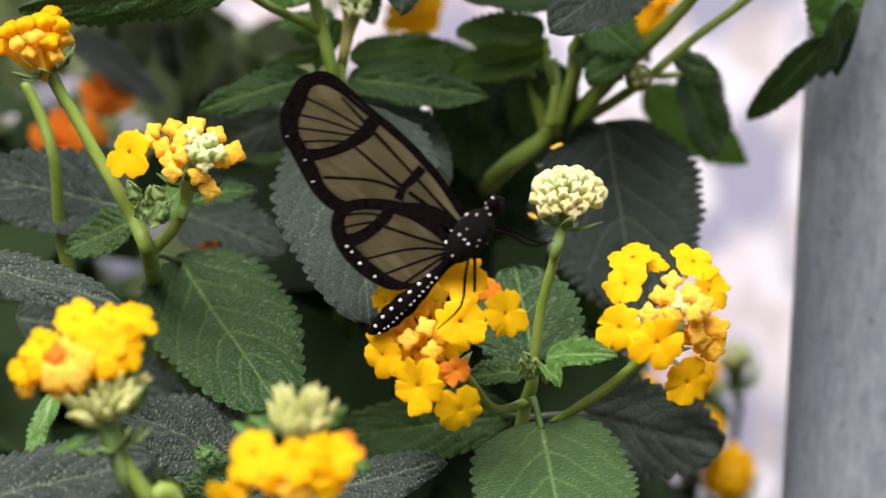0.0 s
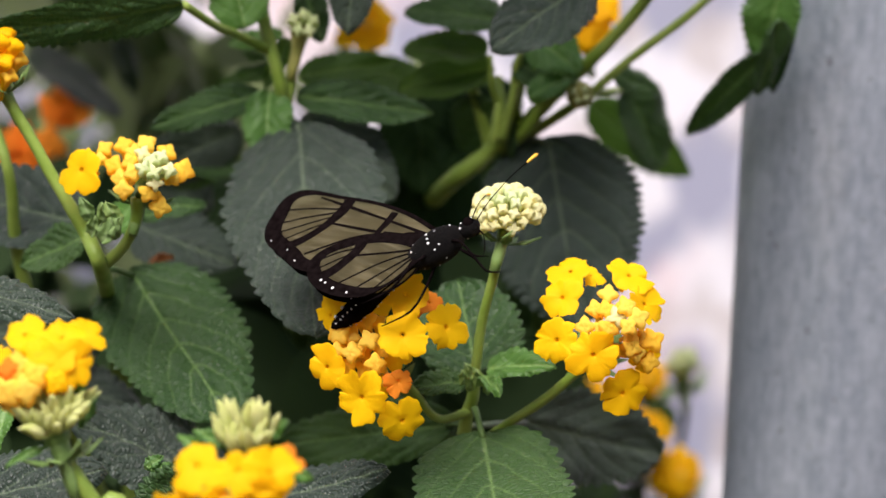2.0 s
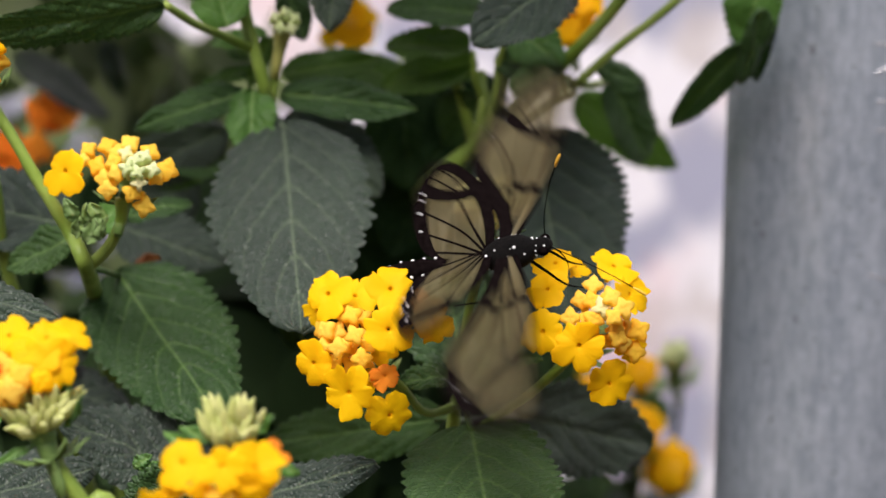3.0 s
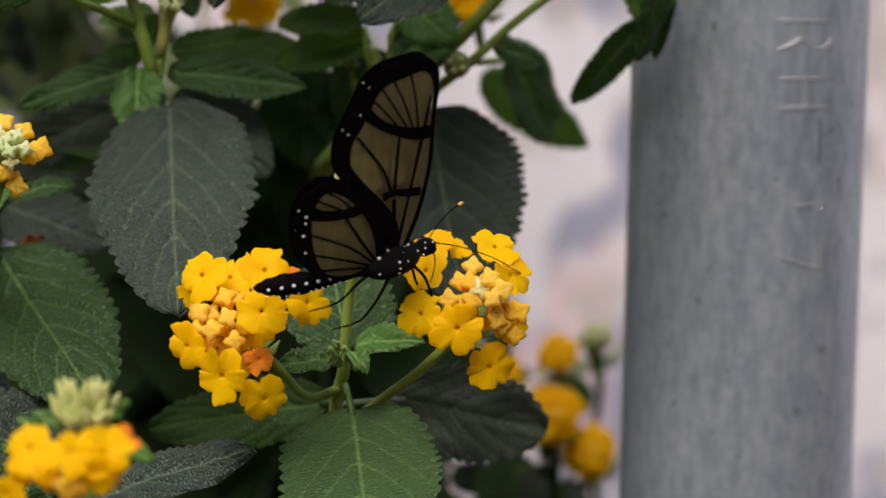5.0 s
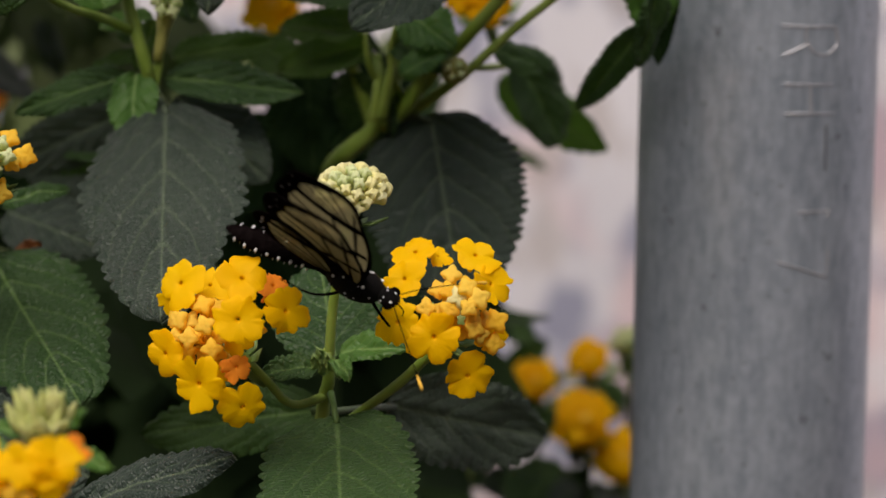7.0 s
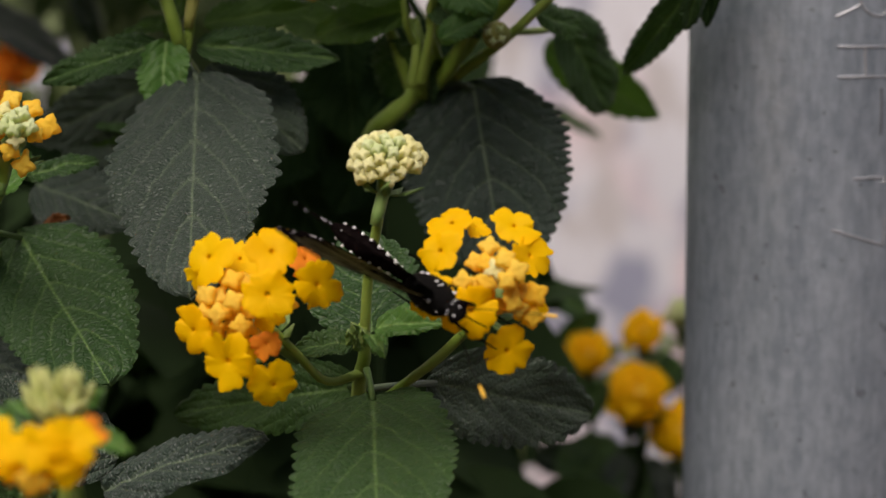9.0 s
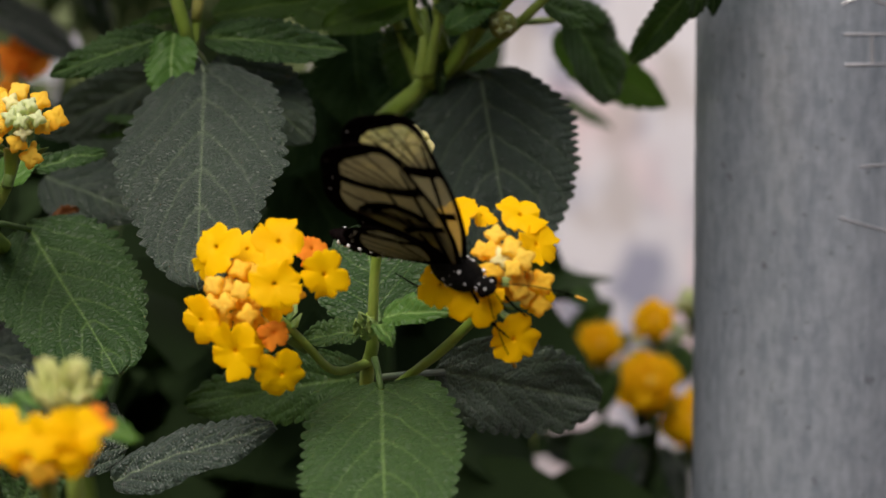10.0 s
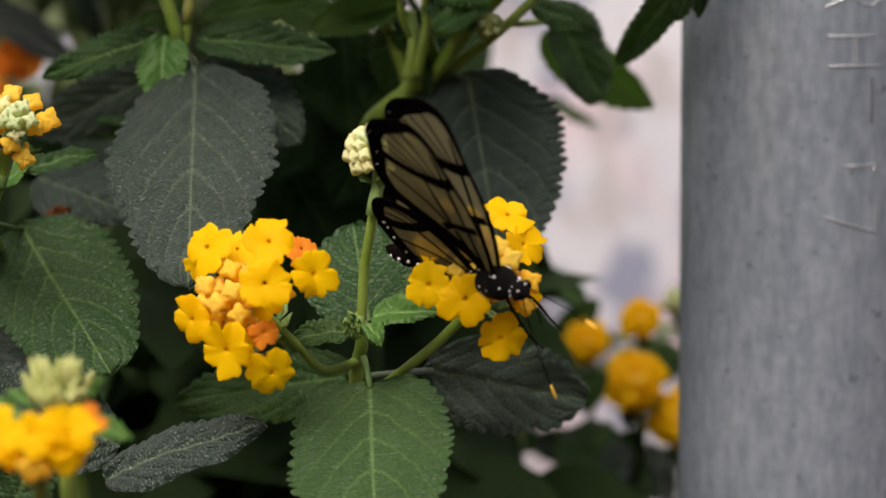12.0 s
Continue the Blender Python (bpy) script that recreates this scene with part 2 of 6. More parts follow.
def wall_material():
    m, t, n = material("painted_wall", 0.8, 0.2)
    c = t.nodes.new("ShaderNodeTexCoord")
    stretch = t.nodes.new("ShaderNodeMapping")
    stretch.inputs["Scale"].default_value = (1.0, 1.0, 0.7)
    t.links.new(c.outputs["Object"], stretch.inputs["Vector"])

    def noise_at(scale, shift, stops, detail=2.0):
        s = t.nodes.new("ShaderNodeVectorMath")
        s.inputs[1].default_value = (shift, shift * 0.7, shift * 1.3)
        t.links.new(stretch.outputs[0], s.inputs[0])
        k = node(t, "TexNoise", Scale=scale, Detail=detail)
        t.links.new(s.outputs[0], k.inputs["Vector"])
        return ramp(t, k.outputs[0], stops)

    zero = (0.0, 0.0, 0.0)
    col = noise_at(7, 0.0, [(0.35, (0.65, 0.65, 0.69)), (0.65, (0.82, 0.81, 0.83))])
    col = blend(t, noise_at(40, 3.1, [(0.49, zero), (0.6, (0.75, 0.75, 0.75))]), col, (0.20, 0.22, 0.33))
    col = blend(t, noise_at(24, 7.7, [(0.53, zero), (0.64, (0.5, 0.5, 0.5))]), col, (0.74, 0.50, 0.50))
    col = blend(t, noise_at(52, 5.3, [(0.54, zero), (0.64, (0.7, 0.7, 0.7))]), col, (0.50, 0.46, 0.44))
    t.links.new(col, n.inputs["Base Color"])
    grit = texture(t, "Noise", 300)
    relief(t, n, grit.outputs[0], 0.4, 0.002)
    return m


WALL = wall_material()


# ---- builders ----
def link(name, bm, mat, parent=None, label="", smooth=True):
    me = bpy.data.meshes.new(name)
    bm.normal_update()
    bm.to_mesh(me)
    bm.free()
    for p in me.polygons:
        p.use_smooth = smooth
    me.materials.append(mat)
    ob = new(name, me)
    if parent:
        ob.parent = parent
        if parent.type == "EMPTY":
            ob.matrix_parent_inverse = parent.matrix_basis.inverted()
    return tagged(ob, label)


def part(name, bm, mat, parent, label=""):
    return link(name, bm, mat, parent, label)


def smooth_line(points, steps):
    """Points along a Catmull-Rom curve through the given points, which may carry a width as last number."""
    pts = [np.array(p, float) for p in points]
    pts = [2 * pts[0] - pts[1]] + pts + [2 * pts[-1] - pts[-2]]
    out = []
    for a, b, c, d in zip(pts, pts[1:], pts[2:], pts[3:]):
        for k in range(steps):
            s = k / steps
            out.append(0.5 * (2 * b + (c - a) * s + (2 * a - 5 * b + 4 * c - d) * s ** 2 + (3 * b - a - 3 * c + d) * s ** 3))
    out.append(pts[-2])
    return out


def tube(bm, line, sides=8, jitter=0.0):
    """A round rod along points (x, y, z, radius) in metres."""
    rings = []
    line = [(Vector(p[:3]), p[3]) for p in line]
    side = None
    for i, (p, r) in enumerate(line):
        d = (line[min(i + 1, len(line) - 1)][0] - line[max(i - 1, 0)][0]).normalized()
        if side is None:
            side = d.orthogonal().normalized()
        side = (side - d * side.dot(d)).normalized()
        up = d.cross(side)
        rings.append([bm.verts.new(p + (side * math.cos(a) + up * math.sin(a)) * r * (1 + random.uniform(-jitter, jitter)))
                      for a in (math.tau * k / sides for k in range(sides))])
    for a, b in zip(rings, rings[1:]):
        for k in range(sides):
            bm.faces.new((a[k], a[(k + 1) % sides], b[(k + 1) % sides], b[k]))
    bm.faces.new(rings[0][::-1])
    bm.faces.new(rings[-1])


def stem(points, mat=None, parent=None, steps=6, name="stem"):
    """Points (x, y, z, radius) in millimetres in the shrub's frame."""
    bm = bmesh.new()
    line = []
    for p in smooth_line(points, steps):
        w = at(p[:3])
        line.append((*w, p[3] * 0.001))
    tube(bm, line, 9, 0.05)
    return part(name, bm, mat or STEM, parent or shrub)


def leaf(base, tip, width, face=(0, -1, 0.35), mat=None, curl=0.1, fold=0.12, teeth=15, wave=0.02, parent=None,
         petiole=None, rows=0, cols=15, full=(0.44, 0.68), rug=1.0):
    """A toothed ovate leaf from base to tip (millimetres, shrub's frame), its upper side turned to face.
    full: how blunt the base and the tip are; rug: how deep the quilting between the veins is."""
    a, b = at(base), at(tip)
    length = (b - a).length
    y = (b - a).normalized()
    z = way(face)
    z = (z - y * z.dot(y)).normalized()
    x = y.cross(z)
    w = width * 0.0005
    rows = rows or teeth * 6
    bm = bmesh.new()
    along, across, rib, run = (bm.verts.layers.float.new(k) for k in ("along", "across", "rib", "run"))
    phase, seed = random.random() * 6, random.random() * 50
    top = full[0] / (full[0] + full[1])
    top = top ** full[0] * (1 - top) ** full[1]
    grid = []
    for i in range(rows + 1):
        s = i / rows
        prof = (s ** full[0]) * ((1 - s) ** full[1]) / top
        line = []
        for j in range(-cols, cols + 1):
            v = j / cols
            av = abs(v)
            beat_at = s * teeth + 0.5 * (v > 0) + 0.25 * noise.noise((s * 9 + seed, math.copysign(3, v), 1))
            scallop = abs(math.sin(math.pi * beat_at)) ** 0.6
            edge = av ** 7 * (1 if 0.03 < s < 0.985 else 0)
            tooth = 1 + 0.115 * (scallop - 0.7) * edge
            bay = 1 + (0.12 * noise.noise((s * 4 + seed, math.copysign(2, v), 0)) + 0.05 * noise.noise((s * 15 + seed, math.copysign(2, v), 7))) * av
            half = w * prof * tooth * bay
            h = 0.0003 * rug * (w / 0.012) * abs(math.sin((s - 0.44 * av ** 1.2) * 6.0 * math.pi)) * (1 - av * 0.3)
            h -= 0.0004 * math.exp(-((v * half) / 0.0008) ** 2)
            h += 0.0002 * rug * noise.noise((s * length * 500 + seed, v * half * 500, 5))
            h += 0.0006 * (scallop - 0.6) * edge - 0.0007 * av ** 6 * rug
            h += fold * av * half + wave * half * math.sin(s * 13 + phase + (0 if v > 0 else 1.7)) * av * av * 3
            h -= curl * length * s * s
            h += 0.0011 * noise.noise((s * 3 + seed, v * 1.5, 2))
            p = a + y * (length * (s + 0.012 * scallop * edge)) + x * (v * half) + z * h
            vert = bm.verts.new(p)
            vert[along], vert[across], vert[rib], vert[run] = s, v, v * half * 1000, s * length * 1000
            line.append(vert)
        grid.append(line)
    for r0, r1 in zip(grid, grid[1:]):
        for j in range(2 * cols):
            bm.faces.new((r0[j], r0[j + 1], r1[j + 1], r1[j]))
    if petiole:
        mid_point = [(p + q) / 2 for p, q in zip(base, petiole)]
        tube(bm, [(*at(petiole), 0.0007), (*at(mid_point), 0.0006), (*(a + y * length * 0.04), 0.0006)], 6)
    return part("leaf", bm, mat or LEAF, parent or shrub)


def blossom_mesh(name, mat, lobes, radius, seed):
    """An open floret: wavy lobed rim, sunken throat and a tube that narrows downwards."""
    rnd = random.Random(seed)
    bm = bmesh.new()
    throat = bm.verts.layers.float.new("throat")
    size = [rnd.uniform(0.78, 1.22) for i in range(lobes)]
    turn = [rnd.uniform(-0.28, 0.28) for _ in range(lobes)]
    lift = [rnd.uniform(-0.8, 0.5) for _ in range(lobes)]
    segs = lobes * 13
    bend, tilt = rnd.uniform(-2.2, 0.8), rnd.uniform(0, math.tau)
    rings = []
    profile = [(0.10, -6.2, 0.0), (0.12, -3.0, 0.0), (0.15, -0.9, 0.1), (0.05, -0.2, 0.45), (0.14, 0.08, 0.06), (0.4, 0.26, 0.0),
               (0.62, 0.34, 0.0), (0.82, 0.3, 0.0), (0.96, 0.18, 0.0), (1.0, 0.1, 0.0)]
    for r, z, dark in profile:
        ring = []
        for k in range(segs):
            u = k / segs * lobes
            i = int(u) % lobes
            c = abs((u % 1) - 0.5) * 2
            notch = 0.5 + 0.5 * (1 - (c * 0.86) ** 3.2) ** 0.5 - 0.06 * c ** 10
            dent = -0.05 * math.exp(-(c / 0.3) ** 2)
            spread = (notch + dent + 0.05 * math.sin(u * 9 + seed * 3) + 0.03 * math.sin(u * 23 + seed)) * (size[i] + (1 - size[i]) * c * c) if r > 0.3 else 1.0 if r < 0.18 else 0.8
            if r > 0.18:
                spread = 1 + (spread - 1) * min(1, (r - 0.15) / 0.4)
            a = math.tau * (k / segs) + turn[i] * r * (1 - c * c)
            ruffle = 0.35 * math.sin(u * 4.1 + seed) * r ** 3 + 0.12 * math.sin(u * 13 + seed * 2) * r ** 4 + bend * (r * math.cos(a - tilt)) ** 2 + lift[i] * (1 - c * c) * r * r - 0.3 * (c ** 6) * r ** 3 + 0.3 * math.sin(u * 5.3 + seed * 5) * r ** 3
            vert = bm.verts.new((math.cos(a) * r * spread * radius, math.sin(a) * r * spread * radius, (z + ruffle * (1 if r > 0.3 else 0)) * 0.001))
            vert[throat] = dark
            ring.append(vert)
        rings.append(ring)
    for p, q in zip(rings, rings[1:]):
        for k in range(segs):
            bm.faces.new((p[k], p[(k + 1) % segs], q[(k + 1) % segs], q[k]))
    ring = rings[-1]
    for k in range(segs):
        ring[k].co.z -= 0.00004
    bm.normal_update()
    me = bpy.data.meshes.new(name)
    bm.to_mesh(me)
    bm.free()
    for p in me.polygons:
        p.use_smooth = True
    me.materials.append(mat)
    return me


def bud_mesh(name, mat, seed, plump, puff=1.5, corners=0.24):
    """A closed floret: puffy four-cornered cushion on a club-shaped tube."""
    rnd = random.Random(seed)
    bm = bmesh.new()
    segs = 16
    rings = []
    for r, z in ((0.28, -6.0), (0.32, -3.5), (0.42, -1.6), (0.62, -0.7), (0.95, -0.15), (1.0, 0.3), (0.8, 0.62), (0.45, 0.72), (0.12, 0.66)):
        ring = []
        for k in range(segs):
            a = math.tau * k / segs
            star = 1 + (corners * math.cos(4 * a) - 0.03) * (1 if r > 0.55 and z > -0.8 else 0.2)
            groove = -0.16 * abs(math.cos(2 * a)) ** 6 if 0 < z and r < 0.9 else 0
            ring.append(bm.verts.new((math.cos(a) * r * star * 0.00165 * plump, math.sin(a) * r * star * 0.00165 * plump,
                                      (z * (1 if z < 0 else puff) + groove + rnd.uniform(-0.06, 0.06)) * 0.001)))
        rings.append(ring)
    for p, q in zip(rings, rings[1:]):
        for k in range(segs):
            bm.faces.new((p[k], p[(k + 1) % segs], q[(k + 1) % segs], q[k]))
    bm.faces.new(rings[-1])
    me = bpy.data.meshes.new(name)
    bm.normal_update()
    bm.to_mesh(me)
    bm.free()
    for p in me.polygons:
        p.use_smooth = True
    me.materials.append(mat)
    return me


MESH = {
    "y": [blossom_mesh("floret", YELLOW, n, r, s) for n, r, s in ((4, 0.0057, 1), (5, 0.0055, 2), (4, 0.0055, 3), (5, 0.0058, 4), (5, 0.0056, 10), (4, 0.0058, 12), (4, 0.0056, 15), (5, 0.0056, 17), (4, 0.0057, 21))],
    "o": [blossom_mesh("floret", ORANGE, n, r, s) for n, r, s in ((4, 0.0036, 5), (5, 0.0034, 6))],
    "p": [bud_mesh("bud", PEACH, s, 0.88) for s in (1, 2)],
    "c": [bud_mesh("bud", CREAM, s, 0.64, 2.2, 0.36) for s in (3, 4)],
    "l": [bud_mesh("bud", LIME, s, 0.60, 2.2, 0.36) for s in (5, 6)],
    "q": [bud_mesh("bud", ORANGE, s, 1.15) for s in (7,)],
    "w": [bud_mesh("bud", YELLOW, s, 0.95) for s in (8, 9)],
}


def calyx_mesh(name, mat, seed):
    """A pointed green calyx tube left on a fading head."""
    rnd = random.Random(seed)
    bm = bmesh.new()
    tip = rnd.uniform(-0.6, 0.6)
    tube(bm, [(x * 0.001, 0, z * 0.001, r * 0.001) for x, z, r in ((0, -4.5, 0.5), (0, -1.8, 1.0), (0.1, 0.4, 1.3), (tip * 0.4, 2.2, 1.05), (tip, 3.9, 0.5), (tip * 1.4, 5.0, 0.05))], 8)
    me = bpy.data.meshes.new(name)
    bm.normal_update()
    bm.to_mesh(me)
    bm.free()
    for p in me.polygons:
        p.use_smooth = True
    me.materials.append(mat)
    return me


MESH["t"] = [calyx_mesh("calyx", CALYX, s) for s in (1, 2, 3)]
KIND = {"t": "calyx", "y": "floret", "o": "floret"}


def bud_dome(centre, count):
    """Closed buds in a spiral over a rounded cushion that leans to the light, greenest at the top."""
    rnd, out = random.Random(3), []
    pole, side = Vector((0, -0.80, 0.60)), Vector((1, 0, 0))
    up = side.cross(pole)
    for i in range(count):
        h = 1 - 1.02 * (i + 0.4) / count
        r, a = math.sqrt(max(0.0, 1 - h * h)), i * math.pi * (3 - math.sqrt(5))
        d = pole * h * 0.8 + side * r * math.cos(a) + up * r * math.sin(a) * 0.72
        p = Vector(centre) + d * 5.4
        out.append((p.x, p.y, p.z, "l" if r < 0.55 else "c", 0.98 + 0.16 * rnd.random() + (0.2 if h < 0.1 else 0.0)))
    return out


def flower_head(core, stalk, florets, size=5.0, bracts=6, label="", base_mat=None):
    """A lantana head: green core at core, seen from stalk's end, with florets (x, y, z, kind, scale) in millimetres."""
    c = at(core)
    down = (at(stalk) - c).normalized()
    bm = bmesh.new()
    r = size * 0.001
    bmesh.ops.create_icosphere(bm, subdivisions=2, radius=r * 0.5, matrix=Matrix.Translation(c))
    tube(bm, [(*(c), r * 0.42), (*(c + down * r * 0.6), r * 0.33), (*(c + down * r * 1.1), r * 0.24), (*(c + down * r * 1.6), 0.00115), (*(c + down * r * 2.2), 0.0009)], 10)
    side = down.orthogonal().normalized()
    for k in range(bracts):
        a = math.tau * k / bracts + 0.3
        out = side * math.cos(a) + down.cross(side) * math.sin(a)
        root = c + down * r * 0.9 + out * r * 0.3
        end = root + out * r * random.uniform(0.9, 1.3) - down * r * random.uniform(0.1, 0.7)
        mid = (root + end) / 2 + down * r * 0.15
        wide = out.cross(down).normalized() * r * 0.22
        n = (end - root).cross(wide).normalized() * 0.00025
        vs = [bm.verts.new(p) for p in (root - wide * 0.6, root + wide * 0.6, mid + wide, end, mid - wide)]
        lo = [bm.verts.new(v.co - n) for v in vs]
        bm.faces.new(vs)
        bm.faces.new(lo[::-1])
        for i in range(5):
            bm.faces.new((vs[i], lo[i], lo[(i + 1) % 5], vs[(i + 1) % 5]))
    head = part("flower_head", bm, base_mat or BRACT, shrub, label)
    for i, (x, y, z, kind, scale, *facing) in enumerate(florets):
        p = at((x, y, z))
        n = (p - c).normalized()
        n = n if kind == "t" else way((facing[0], -1, facing[1])) if facing else (n * 1.0 + way((0, -1, 0.25)) * (0.8 if kind in "yo" else 0.35) - down * 0.2).normalized()
        meshes = MESH[kind]
        ob = new(KIND.get(kind, "bud"), meshes[i % len(meshes)])
        ob.parent = head
        n = (n + Vector([random.uniform(-0.08, 0.08) for _ in range(3)])).normalized()
        spin = Matrix.Rotation(random.uniform(0, math.tau), 4, "Z")
        ob.matrix_basis = Matrix.Translation(p) @ n.to_track_quat("Z", "Y").to_matrix().to_4x4() @ spin @ Matrix.Diagonal((scale, scale, scale, 1))
    return head


# ---- ground and wall ----
def ground_sheet():
    bm = bmesh.new()
    n, size = 60, 40.0
    rows = []
    for i in range(n + 1):
        row = []
        for j in range(n + 1):
            x = math.copysign(abs(2 * i / n - 1) ** 3, i - n / 2) * size
            y = math.copysign(abs(2 * j / n - 1) ** 3, j - n / 2) * size
            row.append(bm.verts.new((x, y, GROUND + 0.012 * noise.noise((x * 9, y * 9, 0)))))
        rows.append(row)
    for a, b in zip(rows, rows[1:]):
        for j in range(n):
            bm.faces.new((a[j], b[j], b[j + 1], a[j + 1]))
    tagged(link("ground", bm, SOIL), "dark brown bare soil under the shrub", "ground", kind="structure")


def back_wall():
    bm = bmesh.new()
    bmesh.ops.create_cube(bm, size=1.0, matrix=Matrix.Translation((0.4, 0.72, 0.55)) @ Matrix.Diagonal((7.0, 0.16, 2.1, 1)))
    bmesh.ops.bevel(bm, geom=bm.edges[:], offset=0.01, segments=2, affect="EDGES")
    tagged(link("wall_back", bm, WALL, smooth=False), "white painted wall with faded blue and pink blotches", "wall", kind="structure")


# unseen wall, added only to keep low skylight off the shrub
def skylight_block():
    bm = bmesh.new()
    bmesh.ops.create_cube(bm, size=1.0, matrix=Matrix.Translation((0.4, -3.6, 0.6)) @ Matrix.Diagonal((9.0, 0.16, 2.2, 1)))
    bmesh.ops.bevel(bm, geom=bm.edges[:], offset=0.01, segments=2, affect="EDGES")
    tagged(link("wall_skylight_block", bm, PLASTER, smooth=False), "plain grey plastered wall, unseen, added behind the camera to block low skylight", "wall", kind="structure")


ground_sheet()
back_wall()
skylight_block()


# ---- the steel post ----
POST_R = 0.0245
POST_X, POST_Y = 0.0901, 0.1271


def steel_post():
    bm = bmesh.new()
    low, high, sides = GROUND - 0.05, 0.75, 72
    rings = []
    for k in range(41):
        z = low + (high - low) * k / 40
        rings.append([bm.verts.new((POST_X + math.cos(a) * POST_R * (1 + 0.003 * noise.noise((math.cos(a) * 2, math.sin(a) * 2, z * 30))),
                                    POST_Y + math.sin(a) * POST_R * (1 + 0.003 * noise.noise((math.cos(a) * 2, math.sin(a) * 2, z * 30))), z))
                      for a in (math.tau * i / sides for i in range(sides))])
    inner = [bm.verts.new((POST_X + (v.co.x - POST_X) * 0.88, POST_Y + (v.co.y - POST_Y) * 0.88, high)) for v in rings[-1]]
    deep = [bm.verts.new((v.co.x, v.co.y, high - 0.2)) for v in inner]
    for a, b in list(zip(rings, rings[1:])) + [(rings[-1], inner), (inner, deep)]:
        for i in range(sides):
            bm.faces.new((a[i], a[(i + 1) % sides], b[(i + 1) % sides], b[i]))
    bm.faces.new(deep)
    post = tagged(link("steel_post", bm, STEEL), "grey galvanised steel pipe post with stamped letters beside the shrub", "post")

    def stroke(bm, points, width):
        """A raised burr along points (degrees round the post, height in mm)."""
        line = smooth_line([(a, z) for a, z in points], 6)
        quads = []
        for i, p in enumerate(line):
            q = line[min(i + 1, len(line) - 1)] - line[max(i - 1, 0)]
            d = np.array((q[0] * 0.4276, q[1]))
            d = d / (np.hypot(*d) + 1e-9)
            ring = []
            for s, out in ((-1, -0.05), (-0.5, 0.16), (0.5, 0.16), (1, -0.05)):
                a = radians(p[0] + s * width / 2 * -d[1] / 0.4276)
                z = (p[1] + s * width / 2 * d[0]) * 0.001
                r = POST_R + out * 0.001
                ring.append(bm.verts.new((POST_X + math.sin(a) * r, POST_Y - math.cos(a) * r, z)))
            quads.append(ring)
        for a, b in zip(quads, quads[1:]):
            for k in range(3):
                bm.faces.new((a[k], a[k + 1], b[k + 1], b[k]))

    def mark(name, strokes, mat, width):
        bm = bmesh.new()
        for s in strokes:
            stroke(bm, s, width)
        part(name, bm, mat, post)

    mark("stamped_letter", [[(8.1, 27.7), (19.1, 27.4), (37.0, 27.1)], [(36.3, 27.1), (37.7, 23.7), (31.8, 21.5), (24.8, 22.3), (20.8, 24.5), (20.6, 27.4)], [(21.7, 24.0), (15.3, 22.7), (9.1, 21.6)]], SCRATCH, 0.5)
    mark("stamped_letter", [[(10.3, 15.8), (23.0, 15.6), (35.7, 15.4)], [(10.7, 9.8), (23.5, 9.7), (37.0, 9.4)], [(23.6, 15.5), (24.1, 9.8)]], SCRATCH, 0.5)
    mark("stamped_dash", [[(32.5, 7.2), (32.9, 2.6), (33.0, -2.0)]], SEAM, 0.45)
    mark("stamped_letter", [[(18.7, -10.3), (28.3, -10.3), (36.2, -10.3)], [(36.2, -10.3), (34.3, -11.6)]], SCRATCH, 0.5)
    mark("stamped_letter", [[(35.6, -18.2), (35.9, -21.1), (35.5, -23.9)], [(35.5, -23.9), (23.2, -22.2), (9.4, -20.3)]], SCRATCH, 0.5)
    return post


steel_post()

# ---- the lantana shrub ----
shrub = tagged(new("lantana_shrub"), "leafy lantana shrub with clustered yellow and orange flower heads", "shrub")
shrub.matrix_basis = Matrix.Translation((-0.02, 0.12, GROUND))

# stems
stem([(*at_mm, r) for at_mm, r in (((8.5, 24.0, -20.6), 1.04), ((8.3, 27.0, -25.9), 1.20), ((6.9, 30.0, -31.2), 1.28), ((5.7, 36.0, -43.0), 1.90), ((3.9, 50.0, -65.3), 2.30), ((-2.7, 80.0, -151.4), 3.00), ((-9.7, 110.0, -319.3), 4.00), ((-10.5, 80.0, -474.6), 5.00))])
stem([(*at_mm, r) for at_mm, r in (((8.5, 25.0, -22.7), 1.00), ((9.9, 20.0, -12.2), 0.92), ((12.2, 15.0, -3.0), 0.92), ((14.0, 12.0, 5.7), 1.04))])
stem([(*at_mm, r) for at_mm, r in (((8.1, 29.0, -29.1), 0.88), ((1.7, 24.0, -30.4), 0.80), ((-2.5, 18.0, -25.5), 0.80), ((-7.0, 14.0, -20.3), 0.88))])
stem([(*at_mm, r) for at_mm, r in (((7.9, 32.0, -36.5), 0.88), ((14.7, 30.0, -31.7), 0.88), ((22.3, 22.0, -26.2), 0.92), ((29.8, 16.0, -19.3), 0.96))])
# left stem with its flower
stem([(*at_mm, r) for at_mm, r in (((-79.6, 20.0, 32.0), 1.1), ((-74.6, 21.0, 23.8), 1.1), ((-69.5, 22.0, 14.5), 1.2), ((-64.0, 24.0, 4.8), 1.4), ((-61.1, 26.0, -2.5), 1.6), ((-63.8, 85.0, -13.3), 1.7), ((-64.5, 130.0, -37.8), 2.0), ((-58.8, 150.0, -116.5), 2.6), ((-42.6, 120.0, -299.8), 3.6), ((-39.4, 80.0, -463.4), 4.5))])
stem([(*at_mm, r) for at_mm, r in (((-61.3, 25.0, -2.2), 1.2), ((-56.9, 22.0, 1.7), 1.1), ((-54.2, 19.0, 6.3), 1.1), ((-53.7, 18.0, 10.9), 1.3))])
